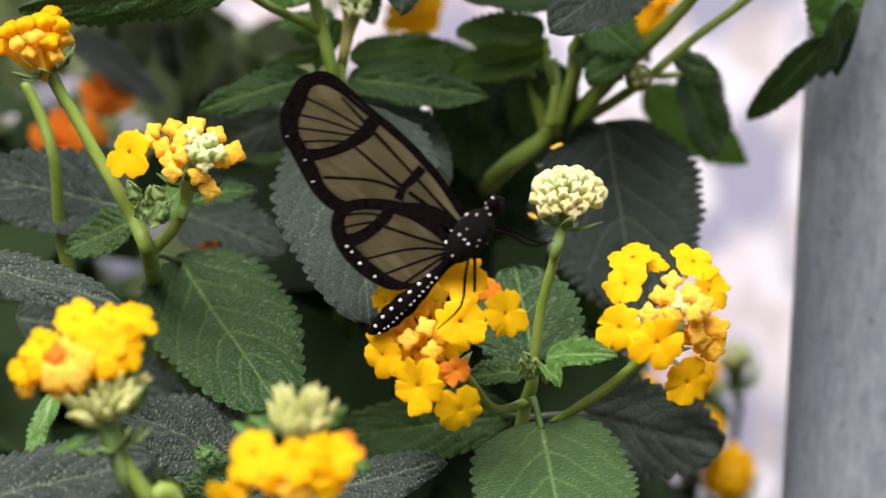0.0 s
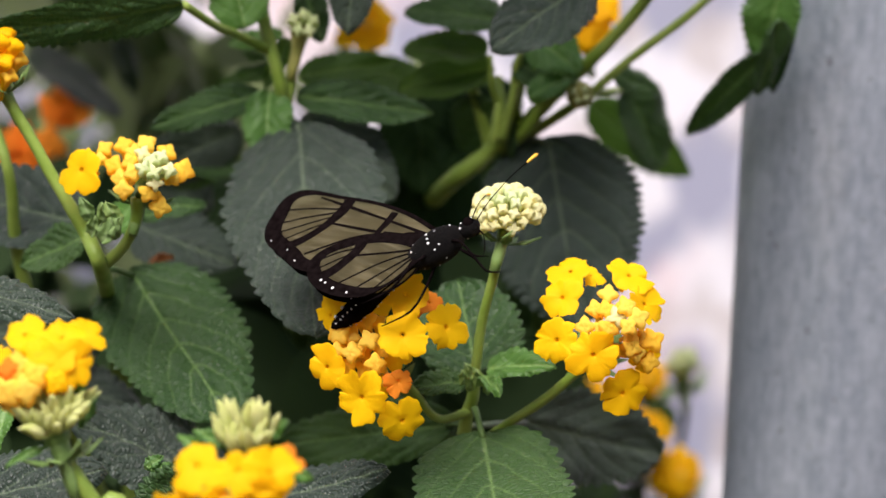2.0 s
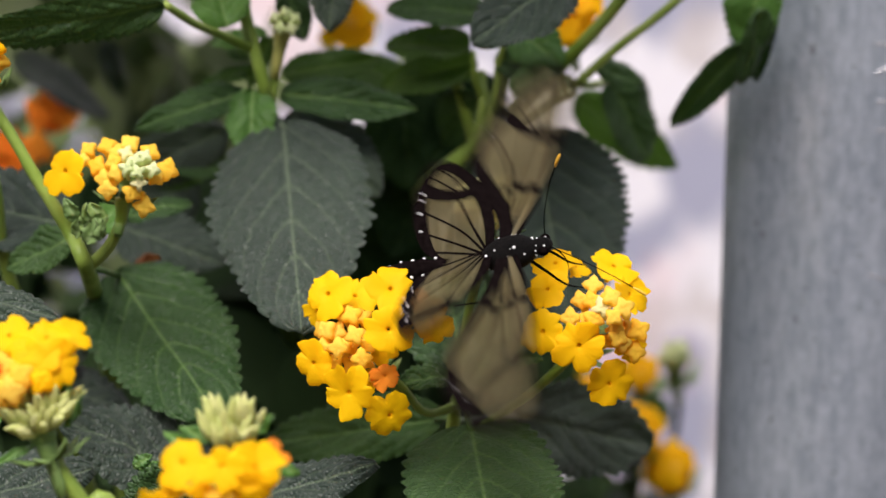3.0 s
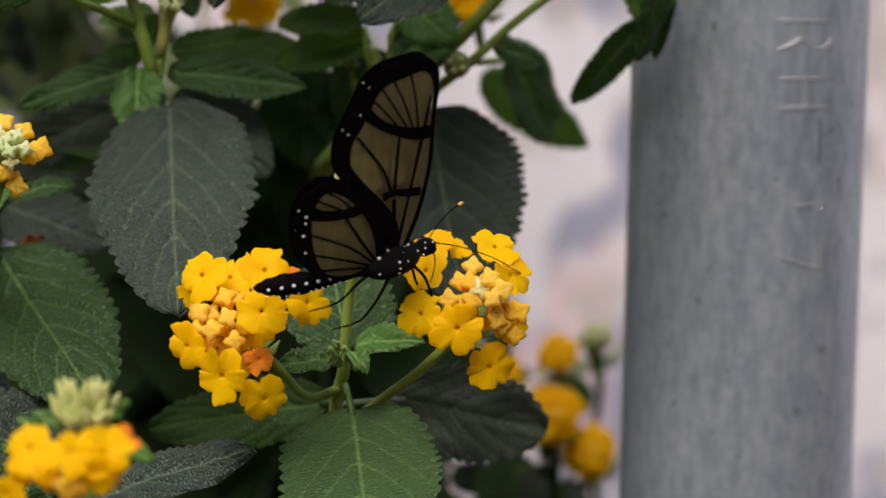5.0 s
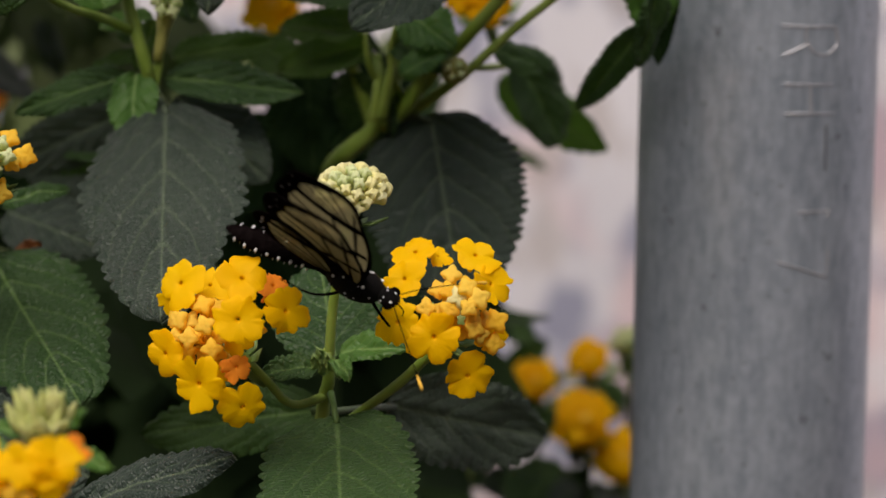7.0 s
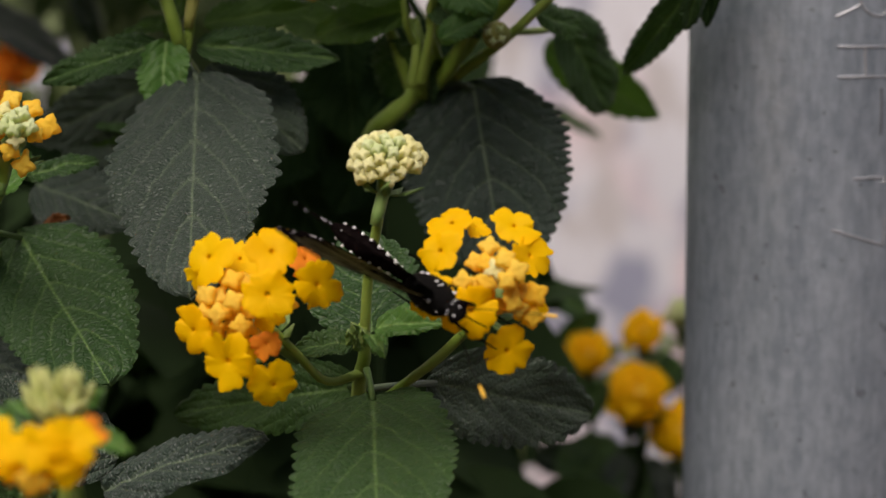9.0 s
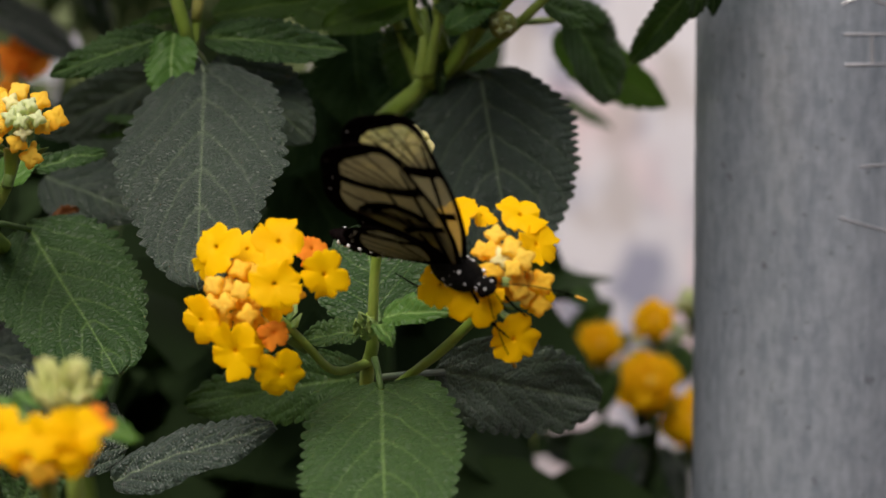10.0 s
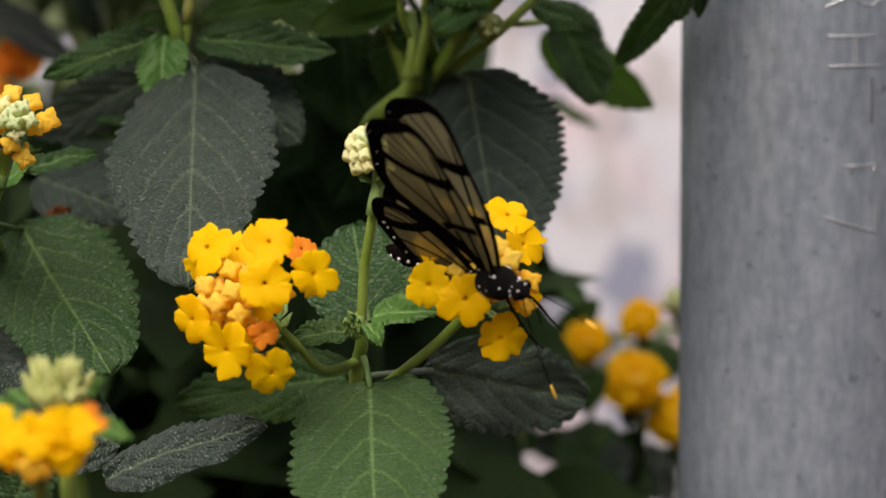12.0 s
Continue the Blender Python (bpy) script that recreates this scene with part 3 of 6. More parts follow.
stem([(*at_mm, r) for at_mm, r in (((-85.6, 45.0, 29.9), 1.0), ((-82.2, 45.0, 22.5), 1.1), ((-80.1, 46.0, 14.0), 1.1), ((-78.6, 60.0, -6.4), 1.4), ((-65.9, 90.0, -51.8), 1.8))])
# upper left stems
stem([(*at_mm, r) for at_mm, r in (((-34.4, 66.0, 61.4), 1.2), ((-32.2, 67.0, 46.1), 1.3), ((-29.8, 68.0, 36.3), 1.35), ((-28.7, 74.0, 29.4), 1.3), ((-28.1, 105.0, 16.2), 1.6), ((-30.4, 250.0, -62.3), 3.0), ((-21.8, 130.0, -256.0), 4.0), ((-19.6, 90.0, -469.4), 5.0))])
stem([(*at_mm, r) for at_mm, r in (((-25.5, 70.0, 46.3), 1.0), ((-26.3, 70.0, 39.2), 1.0), ((-28.0, 72.0, 29.9), 1.1))])
stem([(*at_mm, r) for at_mm, r in (((-46.1, 35.0, 47.6), 0.8), ((-40.9, 45.0, 44.3), 0.8), ((-36.7, 58.0, 42.9), 0.9), ((-31.7, 67.0, 40.7), 1.0))])
# upper right branch
stem([(*at_mm, r) for at_mm, r in (((49.1, 70.0, 58.4), 1.2), ((40.7, 78.0, 47.3), 1.3), ((32.6, 84.0, 38.8), 1.4), ((24.9, 90.0, 31.7), 1.6), ((19.5, 99.0, 25.0), 1.8), ((22.2, 125.0, 17.8), 2.0), ((28.4, 180.0, 2.6), 2.2), ((21.2, 250.0, -62.3), 3.2), ((-15.1, 150.0, -262.2), 4.0), ((-16.5, 100.0, -475.3), 5.0))])
stem([(*at_mm, r) for at_mm, r in (((60.8, 80.0, 55.3), 0.8), ((52.1, 82.0, 47.6), 0.9), ((41.1, 86.0, 39.4), 0.9), ((31.1, 90.0, 31.1), 1.0), ((20.3, 98.0, 24.3), 1.2))])
stem([(*at_mm, r) for at_mm, r in (((12.5, 84.0, 39.9), 0.5), ((13.3, 88.0, 32.8), 0.7), ((18.5, 100.0, 23.9), 1.0))])
stem([(*at_mm, r) for at_mm, r in (((19.8, 80.0, 44.1), 0.5), ((17.3, 86.0, 34.9), 0.7), ((19.2, 100.0, 24.6), 1.0))])
# stalks that fan out from the upper right node
stem([(*at_mm, r) for at_mm, r in (((14.1, 92.0, 36.1), 0.90), ((14.7, 94.0, 30.1), 1.20), ((13.4, 98.0, 22.1), 1.70), ((5.3, 104.0, 15.5), 2.00), ((1.0, 130.0, 11.6), 2.00))])
stem([(*at_mm, r) for at_mm, r in (((8.0, 94.0, 37.4), 1.00), ((10.3, 96.0, 30.2), 1.30), ((13.0, 100.0, 21.8), 1.60))])
stem([(*at_mm, r) for at_mm, r in (((19.6, 88.0, 39.8), 0.80), ((18.4, 92.0, 32.2), 1.10), ((14.3, 98.0, 22.9), 1.50))])
stem([(*at_mm, r) for at_mm, r in (((21.7, 84.0, 40.7), 0.90), ((24.5, 86.0, 35.3), 1.10), ((20.8, 92.0, 26.6), 1.50), ((14.8, 98.0, 21.8), 1.70))])
# foreground stems
stem([(*at_mm, r) for at_mm, r in (((-30.5, -89.0, -37.7), 1.10), ((-31.0, -84.0, -46.5), 1.30), ((-31.7, -74.0, -59.5), 1.50), ((-33.4, -20.0, -112.6), 1.90), ((-33.2, 40.0, -302.2), 3.00))])
stem([(*at_mm, r) for at_mm, r in (((-61.1, -60.0, -28.7), 1.30), ((-59.4, -59.0, -34.2), 1.45), ((-55.0, -57.0, -41.3), 1.60), ((-49.3, -50.0, -48.9), 1.70), ((-36.9, 10.0, -137.8), 2.20), ((-33.0, 60.0, -332.1), 3.00), ((-28.7, 60.0, -462.4), 4.00))])
stem([(*at_mm, r) for at_mm, r in (((-29.7, -70.0, -31.5), 1.10), ((-30.1, -66.0, -38.0), 1.30), ((-30.5, -62.0, -47.2), 1.40), ((-33.4, -20.0, -93.2), 1.80), ((-32.6, 50.0, -306.3), 3.00))])

# budlets and leaflets at the joints
for x, y, z, s in ((8.0, 22.0, -25.5, 1.0), (9.7, 20.0, -24.6, 0.9), (8.7, 21.0, -23.1, 0.8), (-61.2, 17.0, 5.1, 1.1), (-59.7, 15.0, 6.3, 1.0), (-62.3, 15.0, 3.7, 1.0), (-58.7, 15.0, 4.2, 0.9), (-60.4, 14.0, 2.6, 1.3), (-57.2, 14.0, 3.0, 1.1), (-56.6, 14.0, 5.6, 1.3), (-61.8, 14.0, 6.6, 1.2), (6.9, 21.0, -24.8, 0.9), (10.6, 20.0, -26.0, 0.9)):
    leaf((x, y, z), (x + 2.2 * s * random.uniform(-1, 1), y - 2.5, z + 3.2 * s), 2.4 * s, (0, -1, 0.4), PALE, 0.1, 0.15, 4, rows=16, cols=4)

# large leaves, nearest first
leaf((9.8, 24.0, -32.8), (14.4, -30.0, -58.9), 28.6, (0.02, -1, 0.0), LEAF, 0.04, 0.08, 20, petiole=(8.5, 27.0, -28.5), full=(0.36, 0.6))
leaf((-58.2, 56.0, -2.8), (-37.8, 28.0, -29.2), 26.4, (0.1, -1, 0.45), LEAF, 0.03, 0.06, 17, petiole=(-61.2, 28.0, -2.2), full=(0.36, 0.5))
leaf((-25.6, 70.0, 26.3), (-21.0, 13.0, -13.2), 30.5, (-0.05, -1, 0.5), OLD, 0.02, 0.05, 19, petiole=(-29.2, 74.0, 28.9), full=(0.4, 0.62), rug=1.6)
leaf((-24.9, 84.0, 28.4), (-6.8, 76.0, 11.6), 16.1, (0.1, -1, 0.3), OLD, 0.05, 0.08, 14)
leaf((24.5, 97.0, 24.0), (30.3, 86.0, -14.1), 33.2, (-0.1, -1, 0.1), OLD, 0.03, 0.06, 23, petiole=(18.9, 97.0, 23.3), full=(0.4, 0.6))
leaf((9.0, 34.0, -22.4), (5.5, 46.0, -4.0), 21, (0.05, -1, -0.1), LEAF, 0.03, 0.05, 10, rug=0.3)
leaf((10.7, 22.0, -20.7), (22.3, 14.0, -19.1), 7.5, (0.1, -0.8, 0.7), YOUNG, 0.12, 0.25, 9)
leaf((6.8, 22.0, -23.4), (-3.3, 18.0, -23.7), 6.5, (-0.1, -0.8, 0.7), LEAF, 0.12, 0.3, 9)
leaf((9.9, 20.0, -22.0), (12.8, 12.0, -23.8), 4.0, (0.1, -0.8, 0.7), YOUNG, 0.12, 0.3, 6)
leaf((17.6, 52.0, -32.2), (47.1, 78.0, -40.7), 18.5, (0.1, -1, -0.05), OLD, 0.02, 0.08, 13, petiole=(8.2, 34.0, -32.4), rug=0.4, full=(0.45, 0.6))
leaf((4.9, 48.0, -32.5), (-32.0, 62.0, -37.3), 13.3, (-0.1, -1, 0.25), LEAF, 0.05, 0.1, 15, petiole=(7.4, 34.0, -31.9))
leaf((-37.9, 18.0, -48.0), (-8.4, 6.0, -37.7), 12.5, (0.1, -0.9, 0.75), OLD, 0.05, 0.08, 16, rug=1.8)
leaf((-37.3, 34.0, -43.7), (-65.8, 22.0, -29.2), 19.5, (0.0, -0.9, 0.7), OLD, 0.05, 0.08, 17, rug=1.6)
leaf((-98.6, 12.0, -2.6), (-64.6, 0.0, -8.3), 11.8, (0.0, -0.8, 0.8), OLD, 0.1, 0.1, 17, rug=1.6)
leaf((-92.3, -15.0, -46.1), (-57.2, -28.0, -35.3), 19.6, (0.0, -0.85, 0.75), OLD, 0.06, 0.1, 19, rug=1.8)
leaf((-50.4, -5.0, -51.2), (-42.5, -14.0, -36.7), 13.2, (0.1, -0.9, 0.6), LEAF, 0.08, 0.15, 12)
leaf((-75.0, -5.0, -25.7), (-79.5, -15.0, -38.1), 4.5, (-0.5, -0.8, 0.3), YOUNG, 0.05, 0.25, 13)
leaf((-66.4, 52.0, 6.5), (-98.7, 62.0, 14.0), 18.7, (0.0, -0.95, 0.5), OLD, 0.04, 0.08, 13, petiole=(-62.6, 26.0, 1.1))
leaf((-64.9, 38.0, 3.6), (-78.8, 44.0, -1.1), 9.2, (-0.1, -0.9, 0.5), LEAF, 0.05, 0.15, 10)
leaf((-62.0, 44.0, 3.9), (-55.5, 58.0, 12.5), 7.4, (0.1, -0.8, 0.7), YOUNG, 0.05, 0.2, 10)
leaf((-56.0, 52.0, 7.7), (-43.0, 58.0, 11.4), 6.6, (0.0, -0.7, 0.9), LEAF, 0.08, 0.2, 11)
leaf((-59.5, 84.0, 6.4), (-38.8, 72.0, -1.2), 14.8, (0.1, -0.9, 0.5), OLD, 0.05, 0.1, 14)
leaf((-89.0, 62.0, -14.0), (-64.9, 70.0, -18.5), 16.2, (0.1, -0.9, 0.6), OLD, 0.05, 0.1, 14)
leaf((-80.6, 75.0, -23.0), (-56.8, 62.0, -29.2), 13.0, (0.1, -0.9, 0.6), OLD, 0.05, 0.1, 14)
# leaflets under the foreground heads
leaf((-27.4, -74.0, -32.2), (-18.2, -72.0, -35.2), 4.1, (0, -0.8, 0.6), YOUNG, 0.1, 0.3, 6, rows=24, cols=5)
leaf((-32.7, -74.0, -30.0), (-38.0, -73.0, -27.1), 3.0, (0, -0.8, 0.6), YOUNG, 0.1, 0.3, 6, rows=24, cols=5)
leaf((-26.1, -74.0, -29.1), (-23.3, -74.0, -25.7), 2.3, (0, -0.8, 0.6), YOUNG, 0.1, 0.3, 6, rows=24, cols=5)
leaf((-35.3, -74.0, -32.2), (-40.7, -72.0, -27.8), 2.3, (0, -0.8, 0.6), YOUNG, 0.1, 0.3, 6, rows=24, cols=5)
leaf((-57.9, -62.0, -27.8), (-54.2, -64.0, -22.4), 1.5, (0, -0.8, 0.6), YOUNG, -0.1, 0.3, 5, rows=24, cols=5)
leaf((-58.8, -62.0, -24.6), (-56.6, -66.0, -20.6), 2.9, (0, -0.8, 0.6), YOUNG, -0.1, 0.3, 5, rows=24, cols=5)
leaf((-62.9, -62.0, -30.5), (-69.7, -64.0, -33.3), 2.0, (0, -0.8, 0.6), YOUNG, 0.1, 0.3, 5, rows=24, cols=5)
# low leaves behind, beside the yellow heads
leaf((35.4, 250.0, -68.1), (45.9, 260.0, -55.5), 16, (0.1, -0.9, 0.4), LEAF, 0.05, 0.12, 12)
leaf((49.0, 275.0, -74.5), (59.1, 285.0, -64.3), 15, (0.1, -0.9, 0.4), LEAF, 0.05, 0.12, 12)
leaf((45.1, 265.0, -59.9), (52.5, 270.0, -70.0), 13, (0.1, -0.9, 0.3), LEAF, 0.05, 0.12, 12)
leaf((40.7, 238.0, -26.5), (28.1, 242.0, -16.3), 8, (0.1, -0.9, 0.6), LEAF, 0.08, 0.15, 11, rows=30, cols=6)
leaf((42.6, 283.0, -27.5), (28.3, 290.0, -38.7), 7, (0.1, -0.9, 0.0), LEAF, 0.08, 0.15, 11, rows=30, cols=6)
leaf((46.8, 284.0, -35.8), (35.1, 279.0, -41.4), 7, (-0.4, -0.9, 0.4), LEAF, 0.08, 0.15, 11, rows=30, cols=6)
leaf((54.6, 261.0, -41.8), (49.5, 256.0, -56.8), 8, (0.5, -0.9, 0.6), OLD, 0.08, 0.15, 11, rows=30, cols=6)
leaf((25.8, 278.0, -61.7), (44.0, 270.0, -62.2), 9, (-0.1, -0.9, 0.2), OLD, 0.08, 0.15, 11, rows=30, cols=6)
leaf((49.5, 257.0, -60.8), (43.1, 248.0, -71.5), 9, (0.5, -0.9, 0.0), OLD, 0.08, 0.15, 11, rows=30, cols=6)
leaf((61.5, 288.0, -39.4), (51.4, 289.0, -49.0), 10, (0.1, -0.9, 0.0), LEAF, 0.08, 0.15, 11, rows=30, cols=6)
leaf((59.4, 260.0, -74.5), (55.6, 253.0, -60.6), 8, (0.4, -0.9, 0.7), OLD, 0.08, 0.15, 11, rows=30, cols=6)
leaf((36.5, 246.0, -50.6), (44.7, 242.0, -43.1), 9, (0.0, -0.9, 0.3), LEAF, 0.08, 0.15, 11, rows=30, cols=6)
# fills a dark gap; the shade is in this leaf's colour
leaf((-71.6, 150.0, 8.4), (-54.7, 165.0, 21.8), 15, (0.2, -0.9, 0.3), SHADE_DARK, 0.05, 0.15, 13)
leaf((-66.2, 160.0, 4.5), (-54.0, 170.0, 11.4), 11, (0.2, -0.9, 0.4), OLD, 0.05, 0.15, 13)
# upper left cluster
leaf((-31.4, 70.0, 32.6), (-32.1, 64.0, 19.3), 10.3, (-0.1, -1, 0.65), YOUNG, 0.06, 0.2, 11)
leaf((-33.2, 72.0, 32.2), (-54.7, 66.0, 25.9), 8.1, (0, -1, 0.5), LEAF, 0.05, 0.2, 14)
leaf((-26.2, 74.0, 31.8), (1.0, 72.0, 28.4), 9.4, (0, -1, 0.45), LEAF, 0.03, 0.15, 15)
leaf((-25.6, 84.0, 36.0), (-5.6, 96.0, 40.1), 8.0, (0, -1, 0.4), THIN, 0.05, 0.15, 13)
leaf((-31.8, 84.0, 37.1), (-43.2, 88.0, 35.0), 5.5, (0, -0.75, 0.8), THIN, 0.05, 0.2, 10)
leaf((-30.7, 84.0, 39.3), (-37.2, 92.0, 43.1), 6.5, (0, -0.8, 0.8), THIN, 0.05, 0.2, 9)
leaf((-46.0, 34.0, 47.1), (-84.4, 26.0, 40.8), 11.5, (0.0, -0.75, -0.65), LEAF, 0.05, 0.15, 20)
leaf((-35.6, 58.0, 44.5), (-38.3, 58.0, 56.4), 12, (0, -0.8, 0.7), YOUNG, 0.05, 0.2, 12)
leaf((-14.5, 60.0, 54.4), (-15.5, 54.0, 43.8), 8.5, (0.1, -1, 0.3), OLD, 0.1, 0.15, 10)
leaf((-92.6, 200.0, 46.2), (-70.4, 210.0, 33.7), 15.4, (-0.1, -0.7, 0.9), OLD, 0.05, 0.1, 14, rug=0.4)
leaf((-73.6, 230.0, 51.6), (-70.1, 240.0, 37.6), 6.4, (0.3, -0.8, 0.1), OLD, 0.05, 0.1, 12)
leaf((-39.7, 110.0, 25.6), (-63.3, 104.0, 14.6), 12.5, (0.1, -0.9, -0.2), OLD, 0.05, 0.1, 14)
leaf((-40.2, 125.0, 24.5), (-55.3, 118.0, 14.6), 10.3, (0.0, -0.9, -0.2), THIN, 0.05, 0.1, 13)
leaf((-40.2, 120.0, 27.2), (-52.8, 126.0, 16.4), 10.5, (0.0, -0.9, -0.2), OLD, 0.05, 0.1, 13)
leaf((-27.7, 72.0, 42.8), (-33.5, 78.0, 33.2), 4.8, (-0.3, -0.8, 0.3), THIN, 0.05, 0.15, 10)
leaf((-29.1, 76.0, 44.0), (-40.8, 82.0, 43.5), 5.7, (0.0, -0.8, 0.7), YOUNG, 0.1, 0.15, 10)
leaf((-39.8, 110.0, 17.5), (-58.3, 110.0, 22.1), 9, (0, -0.8, 0.8), LEAF, 0.05, 0.15, 12)
leaf((-25.0, 80.0, 53.6), (-20.6, 84.0, 42.7), 8, (0.1, -0.8, 0.6), LEAF, 0.05, 0.15, 11)
# upper right cluster
stem([(*at_mm, r) for at_mm, r in (((13.3, 92.0, 22.9), 1.30), ((14.4, 90.0, 29.6), 1.00), ((13.4, 92.0, 35.3), 0.80), ((10.1, 96.0, 37.7), 0.60))])
stem([(*at_mm, r) for at_mm, r in (((15.0, 92.0, 23.4), 1.30), ((16.6, 88.0, 29.5), 1.00), ((17.7, 86.0, 34.5), 0.80), ((18.8, 84.0, 41.6), 0.60))])
leaf((31.3, 54.0, 52.9), (12.4, 46.0, 40.6), 16, (0.1, -0.85, 0.5), OLD, 0.1, 0.15, 12)
leaf((13.7, 92.0, 31.2), (8.8, 108.0, 15.7), 16, (-0.5, -0.8, -0.3), LEAF, 0.1, 0.2, 13)
leaf((13.1, 88.0, 37.8), (-7.3, 98.0, 34.5), 10, (0, -1, 0.4), THIN, 0.08, 0.2, 13)
leaf((11.9, 84.0, 40.4), (-5.5, 92.0, 43.7), 11, (0.1, -0.8, 0.8), THIN, 0.1, 0.2, 13)
leaf((15.2, 80.0, 46.9), (-5.0, 88.0, 50.8), 12, (0.1, -0.8, 0.8), LEAF, 0.08, 0.2, 14)
leaf((19.6, 80.0, 44.7), (30.6, 76.0, 36.7), 11, (0.0, -0.8, 0.6), YOUNG, 0.08, 0.2, 12)
leaf((17.5, 86.0, 39.4), (27.5, 82.0, 32.5), 8, (0.0, -0.8, 0.6), LEAF, 0.08, 0.2, 10)
stem([(*at_mm, r) for at_mm, r in (((30.4, 84.0, 32.5), 0.7), ((39.4, 104.0, 33.7), 0.7), ((41.3, 120.0, 37.5), 0.6))])
leaf((41.3, 120.0, 37.5), (50.1, 132.0, 17.9), 13.7, (0.35, -0.9, 0.35), LEAF, 0.03, 0.22, 13, full=(0.42, 0.5))
leaf((36.4, 172.0, 33.7), (59.4, 182.0, 15.8), 12.5, (-0.3, -0.9, -0.1), THIN, 0.08, 0.25, 11, full=(0.42, 0.75))
leaf((37.9, 90.0, 36.2), (47.8, 94.0, 33.0), 8, (0.2, -0.8, 0.6), LEAF, 0.08, 0.2, 10)
leaf((71.6, 84.0, 55.0), (66.8, 90.0, 38.2), 12.0, (-0.2, -1, 0.4), YOUNG, 0.1, 0.2, 12)
leaf((68.3, 84.0, 40.2), (52.8, 108.0, 23.6), 7.0, (-0.2, -0.8, -0.3), LEAF, 0.03, 0.2, 12)
leaf((70.5, 75.0, 46.3), (66.8, 84.0, 31.1), 7, (0.5, -0.9, 0.0), LEAF, 0.05, 0.25, 12)
leaf((30.4, 300.0, 22.8), (44.0, 300.0, 15.4), 4.2, (0, -0.8, 0.7), LEAF, 0.05, 0.15, 10)

leaf((12.3, 96.0, 34.9), (-3.5, 100.0, 42.3), 5.2, (0.0, -0.7, 0.9), YOUNG, 0.08, 0.2, 12)
leaf((20.1, 74.0, 31.2), (29.7, 78.0, 37.7), 6.6, (0.1, -0.8, 0.8), YOUNG, 0.08, 0.2, 10)
# dark leaf added in place of the shadow a leaf throws on the post
leaf((73.1, 92.0, 51.1), (69.7, 92.0, 32.7), 5.9, (-0.3, -0.9, -0.2), SHADE_DARK, 0.05, 0.2, 11)

# dark leaves between the clusters, most with the shade put into their colour
leaf((-2.6, 125.0, 34.9), (-0.9, 118.0, 13.1), 18.1, (0.1, -0.9, -0.2), SHADE_DARK, 0.05, 0.1, 13)
leaf((16.6, 112.0, 36.1), (3.3, 104.0, 17.9), 15.0, (-0.4, -0.8, -0.3), SHADE_DARK, 0.05, 0.1, 13)
leaf((-9.4, 132.0, 25.1), (-19.3, 122.0, 4.6), 19.4, (-0.2, -0.9, -0.2), SHADE_DARK, 0.05, 0.1, 13)
leaf((6.5, 135.0, 22.4), (-5.0, 126.0, -1.5), 21.7, (0.2, -0.9, -0.2), SHADE_DARK, 0.05, 0.1, 13)
leaf((-17.7, 140.0, 8.1), (-1.2, 130.0, -17.7), 23.0, (0.2, -0.9, -0.2), SHADE_DARK, 0.05, 0.1, 13)
leaf((-61.9, 140.0, 22.2), (-47.4, 135.0, 8.9), 16.2, (0.2, -0.9, -0.1), OLD, 0.05, 0.1, 13)
leaf((-14.4, 118.0, 39.6), (1.9, 112.0, 34.3), 9.0, (0.0, -0.8, 0.4), THIN, 0.05, 0.1, 13)


# a pale shoot and two dry scraps of leaf
SCRAP = plain_material("dry_leaf", (0.22, 0.07, 0.02), (0.34, 0.13, 0.03), 300, 0.7)
leaf((-55.3, 66.0, -1.7), (-50.5, 66.0, 0.4), 2.4, (0.1, -0.9, 0.5), SCRAP, 0.1, 0.3, 5, rows=20, cols=4)
leaf((-76.2, 66.0, 3.8), (-73.6, 66.0, 5.6), 2.6, (0.1, -0.9, 0.5), SCRAP, 0.1, 0.3, 5, rows=20, cols=4)
leaf((-50.7, -8.0, -37.8), (-47.9, -9.0, -35.2), 2.5, (0.1, -0.9, 0.5), YOUNG, 0.1, 0.3, 5, rows=20, cols=4)
leaf((-49.7, -8.0, -38.1), (-46.2, -9.0, -36.5), 2.1, (0.1, -0.9, 0.5), YOUNG, 0.1, 0.3, 5, rows=20, cols=4)
leaf((-50.0, -8.0, -37.8), (-49.9, -9.0, -35.8), 1.6, (0.1, -0.9, 0.5), YOUNG, 0.1, 0.3, 5, rows=20, cols=4)


